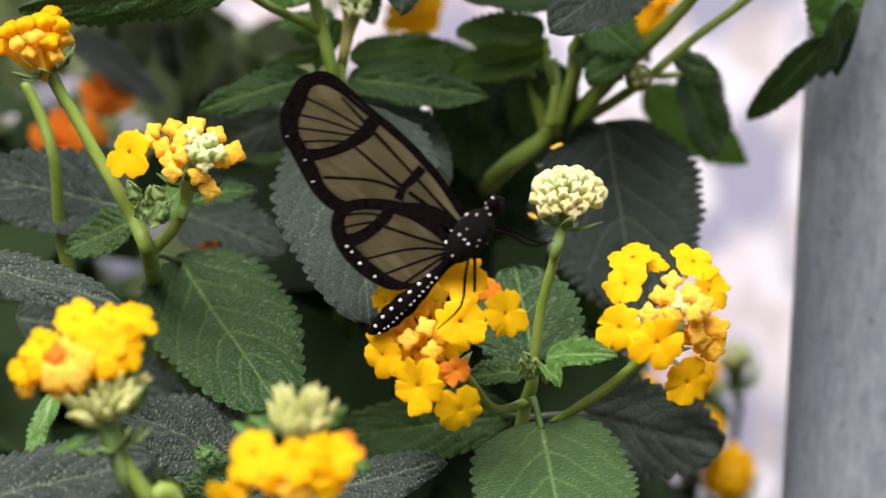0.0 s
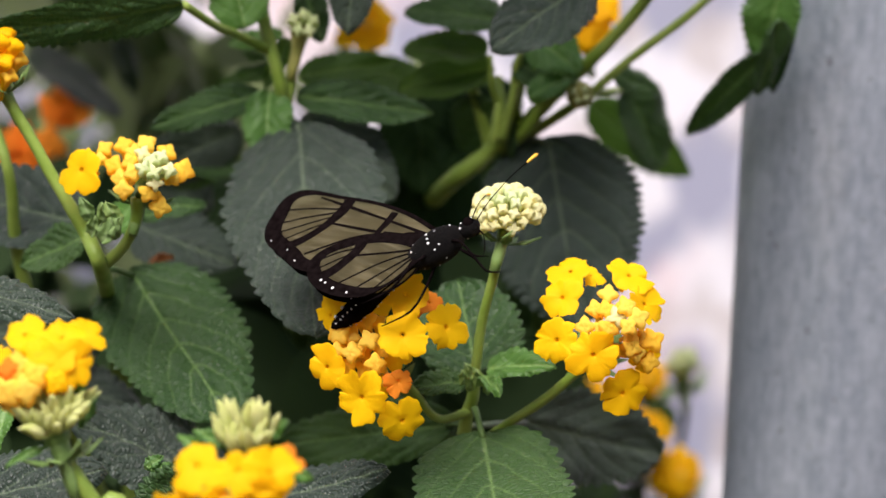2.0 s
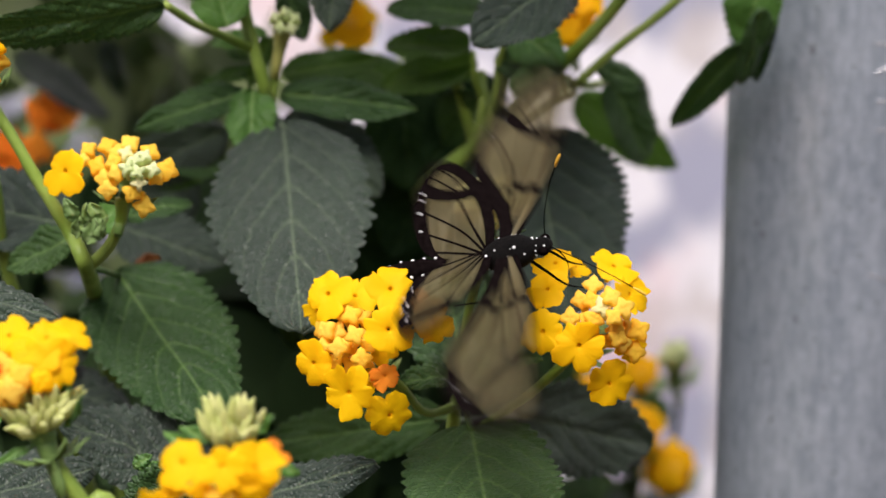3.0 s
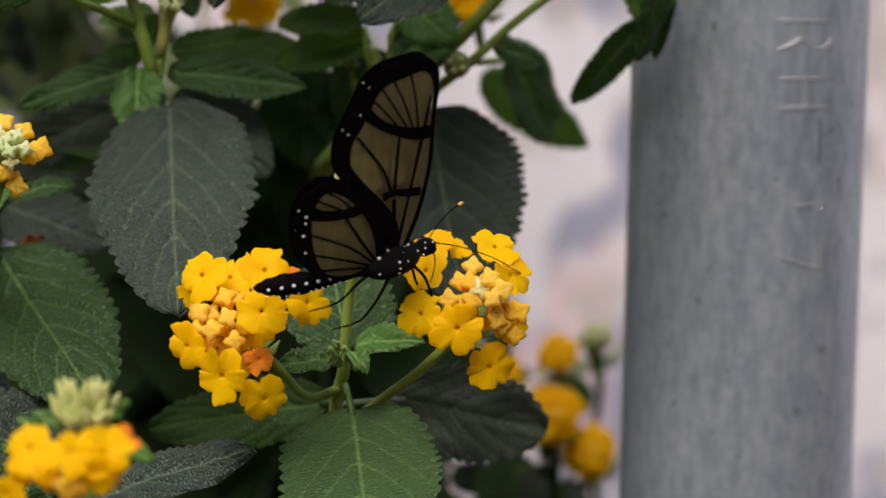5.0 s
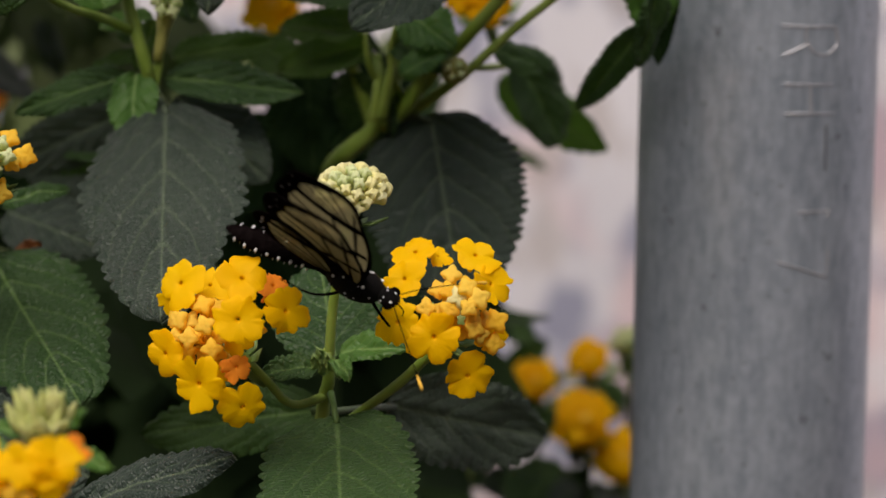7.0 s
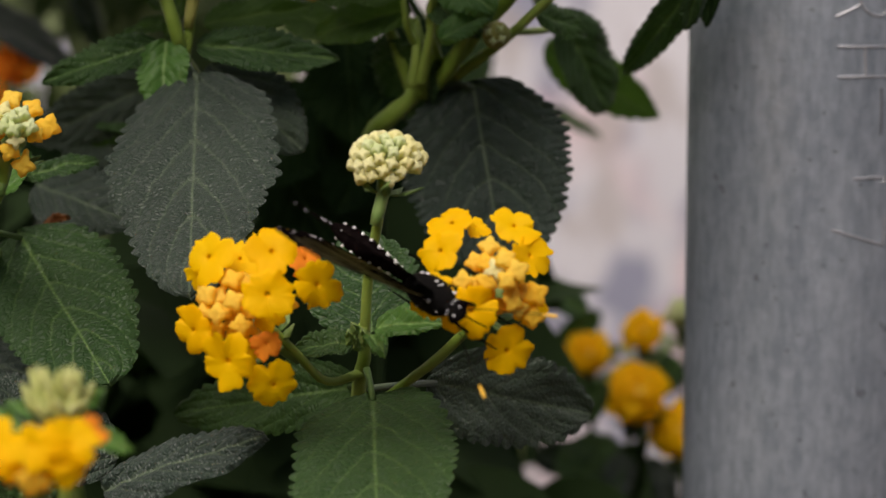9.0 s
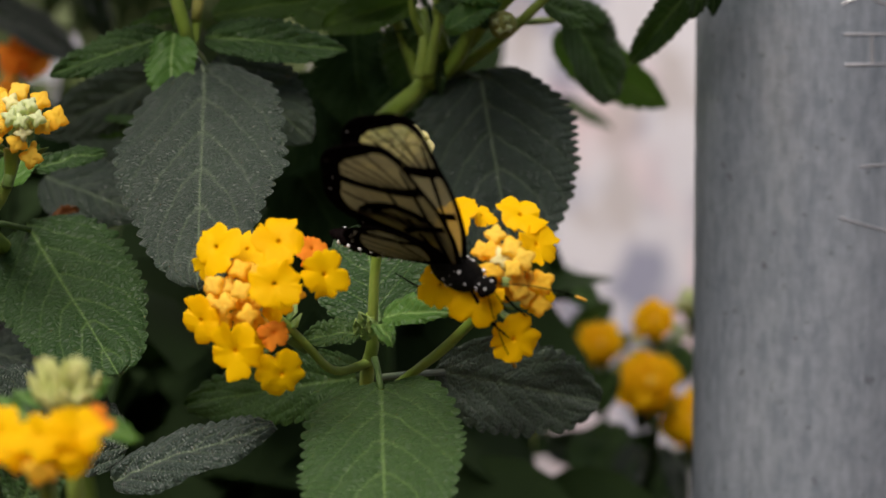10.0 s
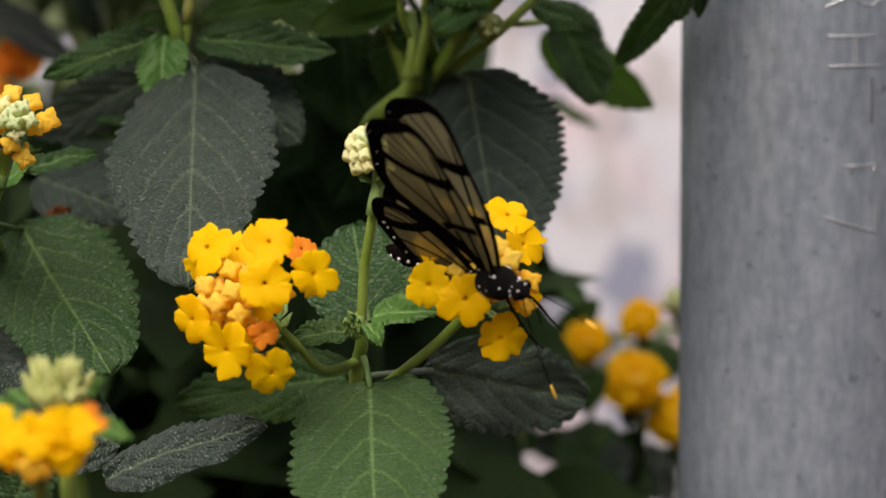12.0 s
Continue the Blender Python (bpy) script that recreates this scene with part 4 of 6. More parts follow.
# inner shrub: leaves behind and round the flowers, shade put into their colour
def foliage(name, mat, boxes, seed, label, parent, size=(0.028, 0.046)):
    rnd = random.Random(seed)
    verts, faces = [], []

    def one(p, d, n, ln, wd):
        x = d.cross(n).normalized()
        k = len(verts)
        prof = (0.06, 0.62, 0.93, 1.0, 0.86, 0.5, 0.06)
        for i, w in enumerate(prof):
            s = i / 6
            c = p + d * ln * s - n * ln * 0.12 * s * s
            verts.extend([c - x * wd * w + n * wd * w * 0.2, c, c + x * wd * w + n * wd * w * 0.2])
        for i in range(6):
            for j in (0, 1):
                q = k + i * 3 + j
                faces.append((q, q + 1, q + 4, q + 3))

    for count, x0, x1, y0, y1, z0, z1 in boxes:
        for _ in range(count):
            p = at((rnd.uniform(x0, x1), rnd.uniform(y0, y1), rnd.uniform(z0, z1)))
            d = Vector((rnd.uniform(-1, 1), rnd.uniform(-0.8, 0.5), rnd.uniform(-1, 0.3))).normalized()
            n = Vector((rnd.uniform(-0.6, 0.6), rnd.uniform(-1, 0.1), rnd.uniform(0.2, 1))).normalized()
            n = (n - d * n.dot(d)).normalized()
            ln = rnd.uniform(*size)
            one(p, d, n, ln, ln * rnd.uniform(0.26, 0.36))
    me = bpy.data.meshes.new(name)
    me.from_pydata(verts, [], faces)
    for q in me.polygons:
        q.use_smooth = True
    me.materials.append(mat)
    ob = new(name, me)
    if parent:
        ob.parent = parent
        ob.matrix_parent_inverse = parent.matrix_basis.inverted()
    return tagged(ob, label, "" if parent else "foliage", kind="stuff")


# boxes from 114 mm up: unseen leaves added overhead to block light
foliage("inner_foliage", SHADE_DARK, (
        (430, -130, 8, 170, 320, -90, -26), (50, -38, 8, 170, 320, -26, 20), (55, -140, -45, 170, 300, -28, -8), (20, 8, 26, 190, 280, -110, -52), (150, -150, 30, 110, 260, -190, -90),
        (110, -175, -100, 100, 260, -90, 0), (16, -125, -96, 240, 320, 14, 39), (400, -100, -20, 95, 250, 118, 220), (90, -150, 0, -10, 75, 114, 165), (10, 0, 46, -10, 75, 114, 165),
        (200, -200, 50, 90, 280, -330, -180), (240, -330, -10, 380, 540, -190, -20)), 4, "mass of inner leaves coloured dark for shade, with an unseen canopy added above", shrub)
foliage("background_foliage", FAR_LEAF, ((520, -330, -112, 400, 560, -30, 135), (75, -125, -78, 420, 560, -20, 130), (40, -78, 10, 420, 540, 0, 60), (10, -78, 10, 420, 540, 60, 120),
        (55, -87, -69, 280, 420, 44, 73), (24, -69, -58, 280, 420, 35, 57), (16, -97, -86, 280, 420, 54, 73), (30, -80, -57, 280, 420, 20, 36)), 9, "loose light green leaves of a plant by the wall", None, (0.010, 0.026))

# ---- flower heads ----
flower_head((-9.5, 14.0, -20.2), (1.7, 24.0, -30.4), [
    (-15.5, 0.0, -7.5, "y", 0.82, -0.35, 0.35), (-10.7, 4.0, -8.0, "y", 0.70, 0.00, 0.55), (-4.1, -5.0, -6.8, "y", 0.88, 0.10, 0.45), (-4.6, -9.0, -14.0, "y", 0.88, 0.15, 0.10), (3.2, -2.0, -12.8, "y", 0.82, 0.75, 0.10), (0.2, 8.0, -8.4, "o", 0.95, 0.50, 0.60),
    (-18.3, -2.0, -19.9, "y", 0.72, -0.50, -0.10), (-12.0, -6.0, -25.2, "y", 0.85, -0.15, -0.20), (-4.8, -2.0, -29.6, "y", 0.79, 0.30, -0.50), (-5.4, -5.0, -22.4, "o", 0.80, 0.20, -0.30), (-17.7, 3.0, -10.6, "y", 0.47, -0.60, -0.20), (-15.7, -1.0, -14.1, "p", 1.28, -0.70, 0.20),
    (-11.2, -2.0, -11.6, "p", 1.23, -0.10, 0.50), (-10.7, -6.0, -15.0, "p", 1.19, 0.00, 0.20), (-13.7, -4.0, -17.2, "p", 1.23, -0.30, 0.00), (-9.6, -6.0, -19.1, "p", 1.23, 0.10, -0.10), (-16.4, -1.0, -16.9, "p", 1.06, -0.70, 0.00), (-12.5, -3.0, -16.9, "p", 0.97, -0.30, 0.10),
    (-8.6, -3.0, -17.0, "p", 0.97, 0.00, 0.00),
    (-13.9, 0.0, -14.4, "p", 1.20, -0.20, 0.30), (-11.6, -1.0, -17.1, "p", 1.15, 0.00, 0.10), (-8.4, 0.0, -15.9, "p", 1.10, 0.20, 0.20), (-15.9, 1.0, -17.2, "p", 1.15, -0.40, 0.10), (-9.4, 2.0, -12.0, "p", 1.10, 0.00, 0.50), (-12.9, 2.0, -11.5, "p", 1.10, -0.20, 0.50),
    (-11.6, 0.0, -20.4, "p", 1.15, 0.00, -0.20), (-9.2, 0.0, -19.9, "p", 1.10, 0.10, -0.20), (-5.6, 2.0, -17.2, "y", 0.60, 0.30, -0.10), (-14.4, 1.0, -20.0, "p", 1.10, -0.30, -0.20), (-7.2, 1.0, -22.8, "p", 1.10, 0.20, -0.40), (-16.6, 2.0, -14.0, "p", 1.10, -0.60, 0.20),
    (-2.4, 4.0, -16.0, "p", 1.00, 0.50, -0.20), (-10.4, 1.0, -24.0, "y", 0.60, 0.00, -0.50)], label="yellow head of open florets with peach buds")
flower_head((33.3, 16.0, -15.6), (22.3, 22.0, -26.2), [
    (25.8, 6.0, -2.9, "y", 0.72, -0.25, 0.80), (29.7, 9.0, -3.7, "y", 0.44, 0.40, 0.90), (24.1, 0.0, -7.6, "y", 0.74, -0.30, 0.25), (23.0, -3.0, -15.2, "y", 0.81, -0.30, 0.05), (29.4, -6.0, -17.8, "y", 0.86, -0.05, -0.05), (34.9, 0.0, -24.9, "y", 0.77, 0.20, -0.35),
    (36.5, 6.0, -3.7, "y", 0.74, 0.25, 0.75), (39.2, 4.0, -8.9, "y", 0.69, 0.90, 0.25), (33.6, -4.0, -11.3, "c", 1.70, 0.10, 0.15), (32.4, 1.0, -7.2, "p", 1.19, 0.00, 0.56), (30.0, -1.0, -9.7, "p", 1.10, -0.15, 0.32), (32.0, -2.0, -9.9, "p", 1.15, 0.00, 0.32),
    (28.1, -3.0, -12.8, "p", 1.23, -0.25, 0.08), (37.3, -6.0, -11.3, "p", 1.36, 0.30, 0.14), (32.1, -5.0, -13.0, "p", 1.27, 0.00, 0.08), (31.0, -4.0, -13.4, "p", 1.10, -0.10, 0.08), (35.3, -6.0, -9.4, "p", 1.15, 0.15, 0.38), (40.1, -2.0, -15.4, "p", 1.44, 0.40, 0.14),
    (36.4, -4.0, -16.5, "p", 1.19, 0.25, 0.02), (39.5, -1.0, -19.2, "p", 1.27, 0.40, -0.10), (38.4, -2.0, -14.9, "p", 1.10, 0.30, 0.20), (35.6, -7.0, -12.8, "p", 1.10, 0.15, 0.14),
    (33.7, 1.0, -11.9, "p", 1.15, 0.10, 0.20), (36.1, -4.0, -14.5, "p", 1.10, 0.20, 0.10), (32.1, 0.0, -15.9, "p", 1.10, 0.00, 0.00), (37.1, -3.0, -17.5, "p", 1.15, 0.30, 0.00), (34.5, 1.0, -17.2, "p", 1.10, 0.10, 0.00), (38.7, -2.0, -15.0, "p", 1.15, 0.40, 0.10),
    (39.0, 4.0, -19.0, "y", 0.50, 0.50, -0.20), (30.7, 2.0, -10.0, "p", 1.10, -0.10, 0.40), (35.2, -2.0, -9.0, "p", 1.10, 0.10, 0.50)], label="yellow head with a ring of open florets round peach buds")
flower_head((14.7, 13.0, 6.4), (12.3, 13.0, -1.9), bud_dome((14.4, 12.0, 7.8), 36), size=4.5, bracts=5, label="pale green and cream head of unopened buds")
flower_head((-52.4, 22.0, 14.1), (-54.2, 19.0, 6.3), [
    (-63.7, 14.0, 16.0, "y", 0.84, -0.60, 0.20), (-59.6, 18.0, 19.9, "p", 1.05, -0.30, 0.50), (-56.3, 20.0, 20.4, "p", 1.22, 0.00, 0.70), (-52.2, 20.0, 20.7, "p", 1.30, 0.10, 0.80), (-48.5, 20.0, 19.1, "p", 1.22, 0.40, 0.60), (-57.7, 15.0, 16.8, "p", 1.22, -0.50, 0.30),
    (-56.4, 13.0, 14.4, "p", 1.13, -0.40, 0.00), (-54.0, 15.0, 19.2, "p", 1.05, 0.00, 0.50), (-54.6, 13.0, 17.4, "p", 1.05, -0.20, 0.30), (-54.0, 11.0, 15.4, "p", 1.10, -0.10, 0.10), (-55.7, 12.0, 12.4, "p", 1.22, -0.20, -0.40), (-51.2, 11.0, 11.8, "p", 1.22, 0.00, -0.30),
    (-49.2, 13.0, 9.2, "p", 1.30, 0.10, -0.30), (-45.3, 16.0, 15.8, "p", 1.46, 0.70, 0.10), (-47.1, 13.0, 14.4, "p", 1.05, 0.50, 0.00), (-52.2, 13.0, 18.6, "c", 1.35, 0.00, 0.40), (-49.1, 13.0, 17.9, "l", 1.35, 0.20, 0.40), (-52.0, 10.0, 16.0, "l", 1.44, 0.00, 0.20),
    (-49.9, 9.0, 15.3, "l", 1.35, 0.10, 0.10), (-47.7, 11.0, 15.6, "l", 1.35, 0.30, 0.20), (-49.9, 10.0, 13.5, "c", 1.26, 0.10, -0.10), (-50.6, 11.0, 17.3, "l", 1.26, 0.10, 0.40), (-60.5, 17.0, 18.0, "p", 0.89, -0.50, 0.40)], label="flower head with orange outer buds and pale green centre")
flower_head((-80.1, 20.0, 34.6), (-77.1, 21.0, 27.9), [
    (-85.3, 16.0, 37.9, "w", 1.23, -1.26, 1.87), (-82.0, 14.0, 38.7, "w", 1.32, -0.60, 2.04), (-78.9, 14.0, 39.4, "w", 1.32, 0.02, 2.20), (-76.6, 16.0, 38.8, "w", 1.32, 0.48, 2.07), (-75.8, 18.0, 36.5, "p", 1.23, 0.64, 1.56), (-83.5, 14.0, 35.3, "p", 1.14, -0.90, 1.29),
    (-80.4, 13.0, 36.3, "p", 1.32, -0.28, 1.51), (-77.9, 14.0, 35.8, "w", 1.32, 0.22, 1.40), (-81.0, 14.0, 33.8, "p", 1.14, -0.40, 0.96), (-77.0, 15.0, 33.3, "p", 1.06, 0.40, 0.84), (-86.6, 18.0, 35.0, "w", 1.14, -1.52, 1.22), (-78.1, 20.0, 41.2, "w", 1.14, 0.18, 2.60)], label="orange-yellow flower head seen from the side")
flower_head((-61.5, -60.0, -29.0), (-60.1, -60.0, -33.7), [
    (-66.3, -63.0, -12.4, "y", 0.66, -0.20, 0.80), (-71.8, -62.0, -16.2, "y", 0.55, -0.50, 0.60), (-74.1, -62.0, -20.3, "y", 0.62, -0.80, 0.20), (-59.9, -64.0, -12.9, "y", 0.72, 0.10, 0.80), (-56.7, -60.0, -12.6, "y", 0.62, 0.40, 0.70), (-58.6, -67.0, -17.1, "y", 0.82, 0.20, 0.20),
    (-61.9, -67.0, -16.4, "y", 0.70, -0.10, 0.40), (-64.4, -64.0, -14.7, "w", 1.50, -0.20, 0.60), (-67.0, -65.0, -17.8, "p", 1.70, -0.40, 0.40), (-68.7, -66.0, -18.0, "q", 1.00, -0.40, 0.40), (-68.7, -66.0, -21.6, "p", 1.80, -0.50, -0.10), (-65.5, -67.0, -21.3, "p", 1.70, -0.20, 0.00),
    (-71.6, -64.0, -20.5, "w", 1.50, -0.60, 0.00), (-64.2, -67.0, -19.1, "p", 1.60, -0.10, 0.30), (-60.6, -67.0, -20.0, "w", 1.40, 0.10, 0.00), (-74.3, -60.0, -23.8, "p", 1.00, -0.70, -0.60), (-67.9, -65.0, -23.6, "p", 1.40, -0.40, -0.40)] + [
    (-65.9, -64.1, -22.6, "t", 0.78), (-64.2, -62.7, -27.8, "t", 0.67), (-60.3, -64.4, -24.4, "t", 0.73), (-65.7, -64.9, -23.7, "t", 0.67), (-64.4, -64.8, -28.0, "t", 0.83), (-61.9, -65.4, -27.2, "t", 0.85),
    (-66.0, -64.4, -26.1, "t", 0.77), (-63.8, -63.8, -23.4, "t", 0.77), (-57.6, -65.3, -24.5, "t", 0.63), (-57.5, -65.2, -25.4, "t", 0.84), (-61.1, -62.4, -22.5, "t", 0.69), (-64.0, -64.5, -22.0, "t", 0.80),
    (-66.2, -63.1, -25.5, "t", 0.84), (-58.3, -65.2, -24.7, "t", 0.65), (-61.3, -65.6, -24.0, "t", 0.83), (-61.8, -64.8, -22.7, "t", 0.68), (-64.8, -65.2, -27.8, "t", 0.72), (-63.8, -62.0, -22.3, "t", 0.66),
    (-62.1, -64.0, -26.8, "t", 0.84), (-65.4, -64.3, -24.0, "t", 0.62), (-59.3, -65.5, -25.5, "t", 0.72), (-63.8, -64.5, -25.9, "t", 0.72), (-60.7, -65.8, -25.6, "t", 0.64), (-65.2, -64.6, -26.2, "t", 0.81),
    (-62.0, -62.1, -22.7, "t", 0.63), (-63.8, -64.9, -28.6, "t", 0.75), (-59.7, -62.7, -25.5, "t", 0.62), (-59.3, -63.2, -26.7, "t", 0.63), (-56.6, -61.9, -24.0, "t", 0.75), (-66.6, -63.0, -23.1, "t", 0.64),
    (-60.7, -64.2, -24.1, "t", 0.66), (-65.4, -64.2, -25.7, "t", 0.65), (-62.8, -63.0, -22.8, "t", 0.73), (-62.4, -65.3, -25.4, "t", 0.67), (-61.7, -63.8, -27.1, "t", 0.78), (-60.7, -65.1, -27.6, "t", 0.72),
    (-67.6, -61.9, -24.2, "t", 0.74), (-60.0, -65.4, -26.4, "t", 0.74), (-59.0, -65.6, -23.3, "t", 0.76), (-57.2, -62.2, -23.7, "t", 0.85), (-63.5, -64.2, -26.6, "t", 0.84), (-64.2, -61.7, -21.6, "t", 0.74),
    (-60.5, -61.9, -20.8, "t", 0.69), (-59.1, -65.0, -26.8, "t", 0.84), (-58.8, -65.1, -26.0, "t", 0.76), (-58.1, -62.3, -23.6, "t", 0.79), (-58.3, -64.5, -23.9, "t", 0.72), (-62.0, -62.9, -24.0, "t", 0.68)], size=5.0, bracts=7, label="fading yellow flower head on a green calyx in the foreground")
flower_head((-30.3, -90.0, -36.6), (-31.0, -84.0, -46.5), [
    (-36.3, -94.0, -32.3, "y", 0.76, -0.30, 0.40), (-29.8, -98.0, -32.9, "y", 0.66, -0.10, 0.20), (-24.8, -96.0, -33.3, "y", 0.86, 0.20, 0.20), (-25.3, -97.0, -36.3, "y", 0.66, 0.10, -0.40), (-37.9, -93.0, -35.7, "y", 0.50, -0.70, -0.10),
    (-33.6, -96.0, -36.6, "w", 1.30, -0.10, -0.40), (-30.1, -96.0, -38.1, "p", 1.70, 0.00, -0.40), (-40.5, -92.0, -39.5, "y", 0.60, -0.50, -0.30), (-22.0, -92.0, -31.5, "o", 0.70, 0.60, 0.40)], size=3.2, bracts=4, label="yellow flower head in the foreground with one orange floret")
flower_head((-29.7, -70.0, -33.7), (-29.9, -66.0, -39.7), [
    (-28.5, -72.7, -26.2, "t", 0.81), (-27.1, -74.7, -25.7, "t", 0.71), (-26.4, -72.5, -28.6, "t", 0.64), (-29.7, -74.3, -28.8, "t", 0.73), (-31.6, -75.3, -30.4, "t", 0.80), (-28.4, -73.5, -29.7, "t", 0.65),
    (-29.0, -76.3, -29.5, "t", 0.79), (-31.0, -72.8, -29.6, "t", 0.79), (-31.8, -72.7, -25.4, "t", 0.76), (-32.6, -72.3, -26.1, "t", 0.81), (-27.5, -74.9, -29.6, "t", 0.65), (-30.8, -75.3, -30.4, "t", 0.74),
    (-33.2, -74.4, -28.9, "t", 0.68), (-27.4, -74.8, -28.4, "t", 0.72), (-28.9, -72.9, -30.1, "t", 0.62), (-27.2, -75.1, -26.2, "t", 0.78), (-30.5, -75.7, -27.0, "t", 0.63), (-32.8, -73.9, -26.2, "t", 0.77),
    (-25.5, -73.5, -27.3, "t", 0.69), (-29.3, -75.0, -25.8, "t", 0.77), (-26.7, -75.0, -26.4, "t", 0.81), (-31.8, -74.0, -29.5, "t", 0.80), (-31.3, -72.9, -25.4, "t", 0.68), (-30.3, -76.0, -29.3, "t", 0.65),
    (-27.5, -73.6, -25.1, "t", 0.63), (-26.4, -74.4, -29.3, "t", 0.67), (-28.7, -73.6, -25.6, "t", 0.70), (-33.6, -74.7, -27.5, "t", 0.72), (-28.2, -73.7, -30.1, "t", 0.81), (-28.3, -74.9, -25.9, "t", 0.71)], size=3.5, bracts=6, label="pale green tuft of pointed calyces in the foreground")
flower_head((-24.9, 70.0, 45.4), (-26.2, 70.0, 39.2), [
    (-26.2, 66.0, 46.1, "l", 1.2), (-24.5, 66.0, 46.9, "l", 1.2), (-22.9, 66.0, 45.9, "l", 1.2), (-25.4, 65.0, 44.3, "l", 1.2), (-23.4, 65.0, 44.0, "l", 1.2)], size=5.0, bracts=0, base_mat=SPENT, label="spent green flower head")
flower_head((30.4, 80.0, 31.9), (32.4, 100.0, 33.4), [
    (29.2, 78.0, 32.4, "l", 0.7), (31.1, 78.0, 32.8, "l", 0.7), (29.9, 78.0, 30.8, "l", 0.7), (31.5, 78.0, 31.2, "l", 0.7)], size=5.6, bracts=0, base_mat=SPENT, label="spent yellowish green flower head")
flower_head((-89.4, 215.0, 28.9), (-88.6, 220.0, 19.2), [
    (-97.8, 206.0, 21.9, "o", 1.01), (-97.5, 210.0, 24.2, "o", 1.10), (-94.2, 205.0, 22.2, "o", 1.23), (-91.0, 206.0, 23.6, "o", 0.96), (-88.1, 202.0, 25.4, "o", 1.10), (-86.3, 203.0, 32.3, "o", 1.10), (-85.5, 203.0, 35.0, "o", 1.25), (-84.3, 209.0, 32.1, "o", 0.95), (-80.6, 203.0, 33.8, "o", 0.92), (-99.0, 205.0, 24.6, "o", 1.02), (-96.0, 208.0, 20.1, "o", 1.25), (-95.5, 207.0, 27.9, "o", 0.91)], size=6.0, label="blurred orange flower head deep in the shrub")
# stalks deep in the shrub are coloured dark in place of shade
stem([(*at_mm, r) for at_mm, r in (((-89.4, 215.0, 26.9), 0.9), ((-88.6, 220.0, 17.9), 0.9), ((-95.7, 225.0, -48.1), 1.2), ((-102.8, 195.0, -416.7), 2.0))], SHADE_DARK)
flower_head((51.5, 260.0, -47.5), (52.7, 265.0, -58.0), [
    (52.4, 249.8, -45.3, "p", 0.85), (50.1, 250.7, -46.1, "y", 0.85), (51.8, 250.7, -43.4, "y", 0.85), (53.1, 251.5, -47.1, "y", 0.85), (48.3, 251.5, -44.8, "p", 0.85), (54.5, 252.3, -43.9, "y", 0.85), (50.4, 252.3, -48.2, "y", 0.85), (49.6, 253.2, -42.6, "y", 0.85), (55.6, 254.1, -46.6, "p", 0.85), (47.1, 254.9, -46.7, "y", 0.85), (53.6, 254.9, -42.2, "y", 0.85), (52.9, 256.6, -49.3, "y", 0.85)], size=6.0, label="deep yellow flower head far behind the leaves")
stem([(*at_mm, r) for at_mm, r in (((51.5, 260.0, -49.5), 0.9), ((52.7, 265.0, -59.4), 0.9), ((44.2, 270.0, -128.3), 1.2), ((25.6, 240.0, -441.8), 2.0))], SHADE_DARK)
flower_head((53.2, 260.0, -32.5), (54.4, 265.0, -43.0), [
    (53.8, 252.6, -31.0, "p", 0.62), (52.5, 253.2, -31.5, "y", 0.62), (53.3, 253.2, -30.1, "y", 0.62), (54.1, 253.8, -31.9, "y", 0.62), (51.6, 253.8, -30.8, "p", 0.62), (54.7, 254.4, -30.3, "y", 0.62), (52.6, 254.4, -32.5, "y", 0.62), (52.2, 255.0, -29.6, "y", 0.62), (55.3, 255.7, -31.8, "p", 0.62), (51.0, 256.3, -31.8, "y", 0.62), (54.3, 256.3, -29.5, "y", 0.62), (53.9, 257.5, -33.1, "y", 0.62)], size=6.0, label="small yellow flower head behind the leaves")
stem([(*at_mm, r) for at_mm, r in (((53.2, 260.0, -34.6), 0.9), ((54.4, 265.0, -44.4), 0.9), ((45.9, 270.0, -113.2), 1.2), ((27.0, 240.0, -441.8), 2.0))], SHADE_DARK)
flower_head((39.3, 285.0, -39.4), (40.2, 290.0, -50.1), [
    (40.3, 273.0, -36.9, "p", 0.70), (39.1, 274.0, -37.4, "y", 0.70), (39.9, 274.0, -36.0, "y", 0.70), (40.6, 275.0, -37.8, "y", 0.70), (38.1, 275.0, -36.6, "p", 0.70), (41.2, 276.0, -36.4, "y", 0.70), (39.1, 276.0, -38.5, "y", 0.70), (38.7, 277.0, -35.5, "y", 0.70), (41.8, 278.0, -37.7, "p", 0.70), (37.4, 279.0, -37.8, "y", 0.70), (40.7, 279.0, -35.4, "y", 0.70), (40.3, 281.0, -39.2, "y", 0.70)], size=6.0, label="small yellow flower head beside the wall")
stem([(*at_mm, r) for at_mm, r in (((39.2, 285.0, -41.5), 0.9), ((40.2, 290.0, -51.5), 0.9), ((31.0, 295.0, -121.3), 1.2), ((11.4, 265.0, -457.6), 2.0))], SHADE_DARK)
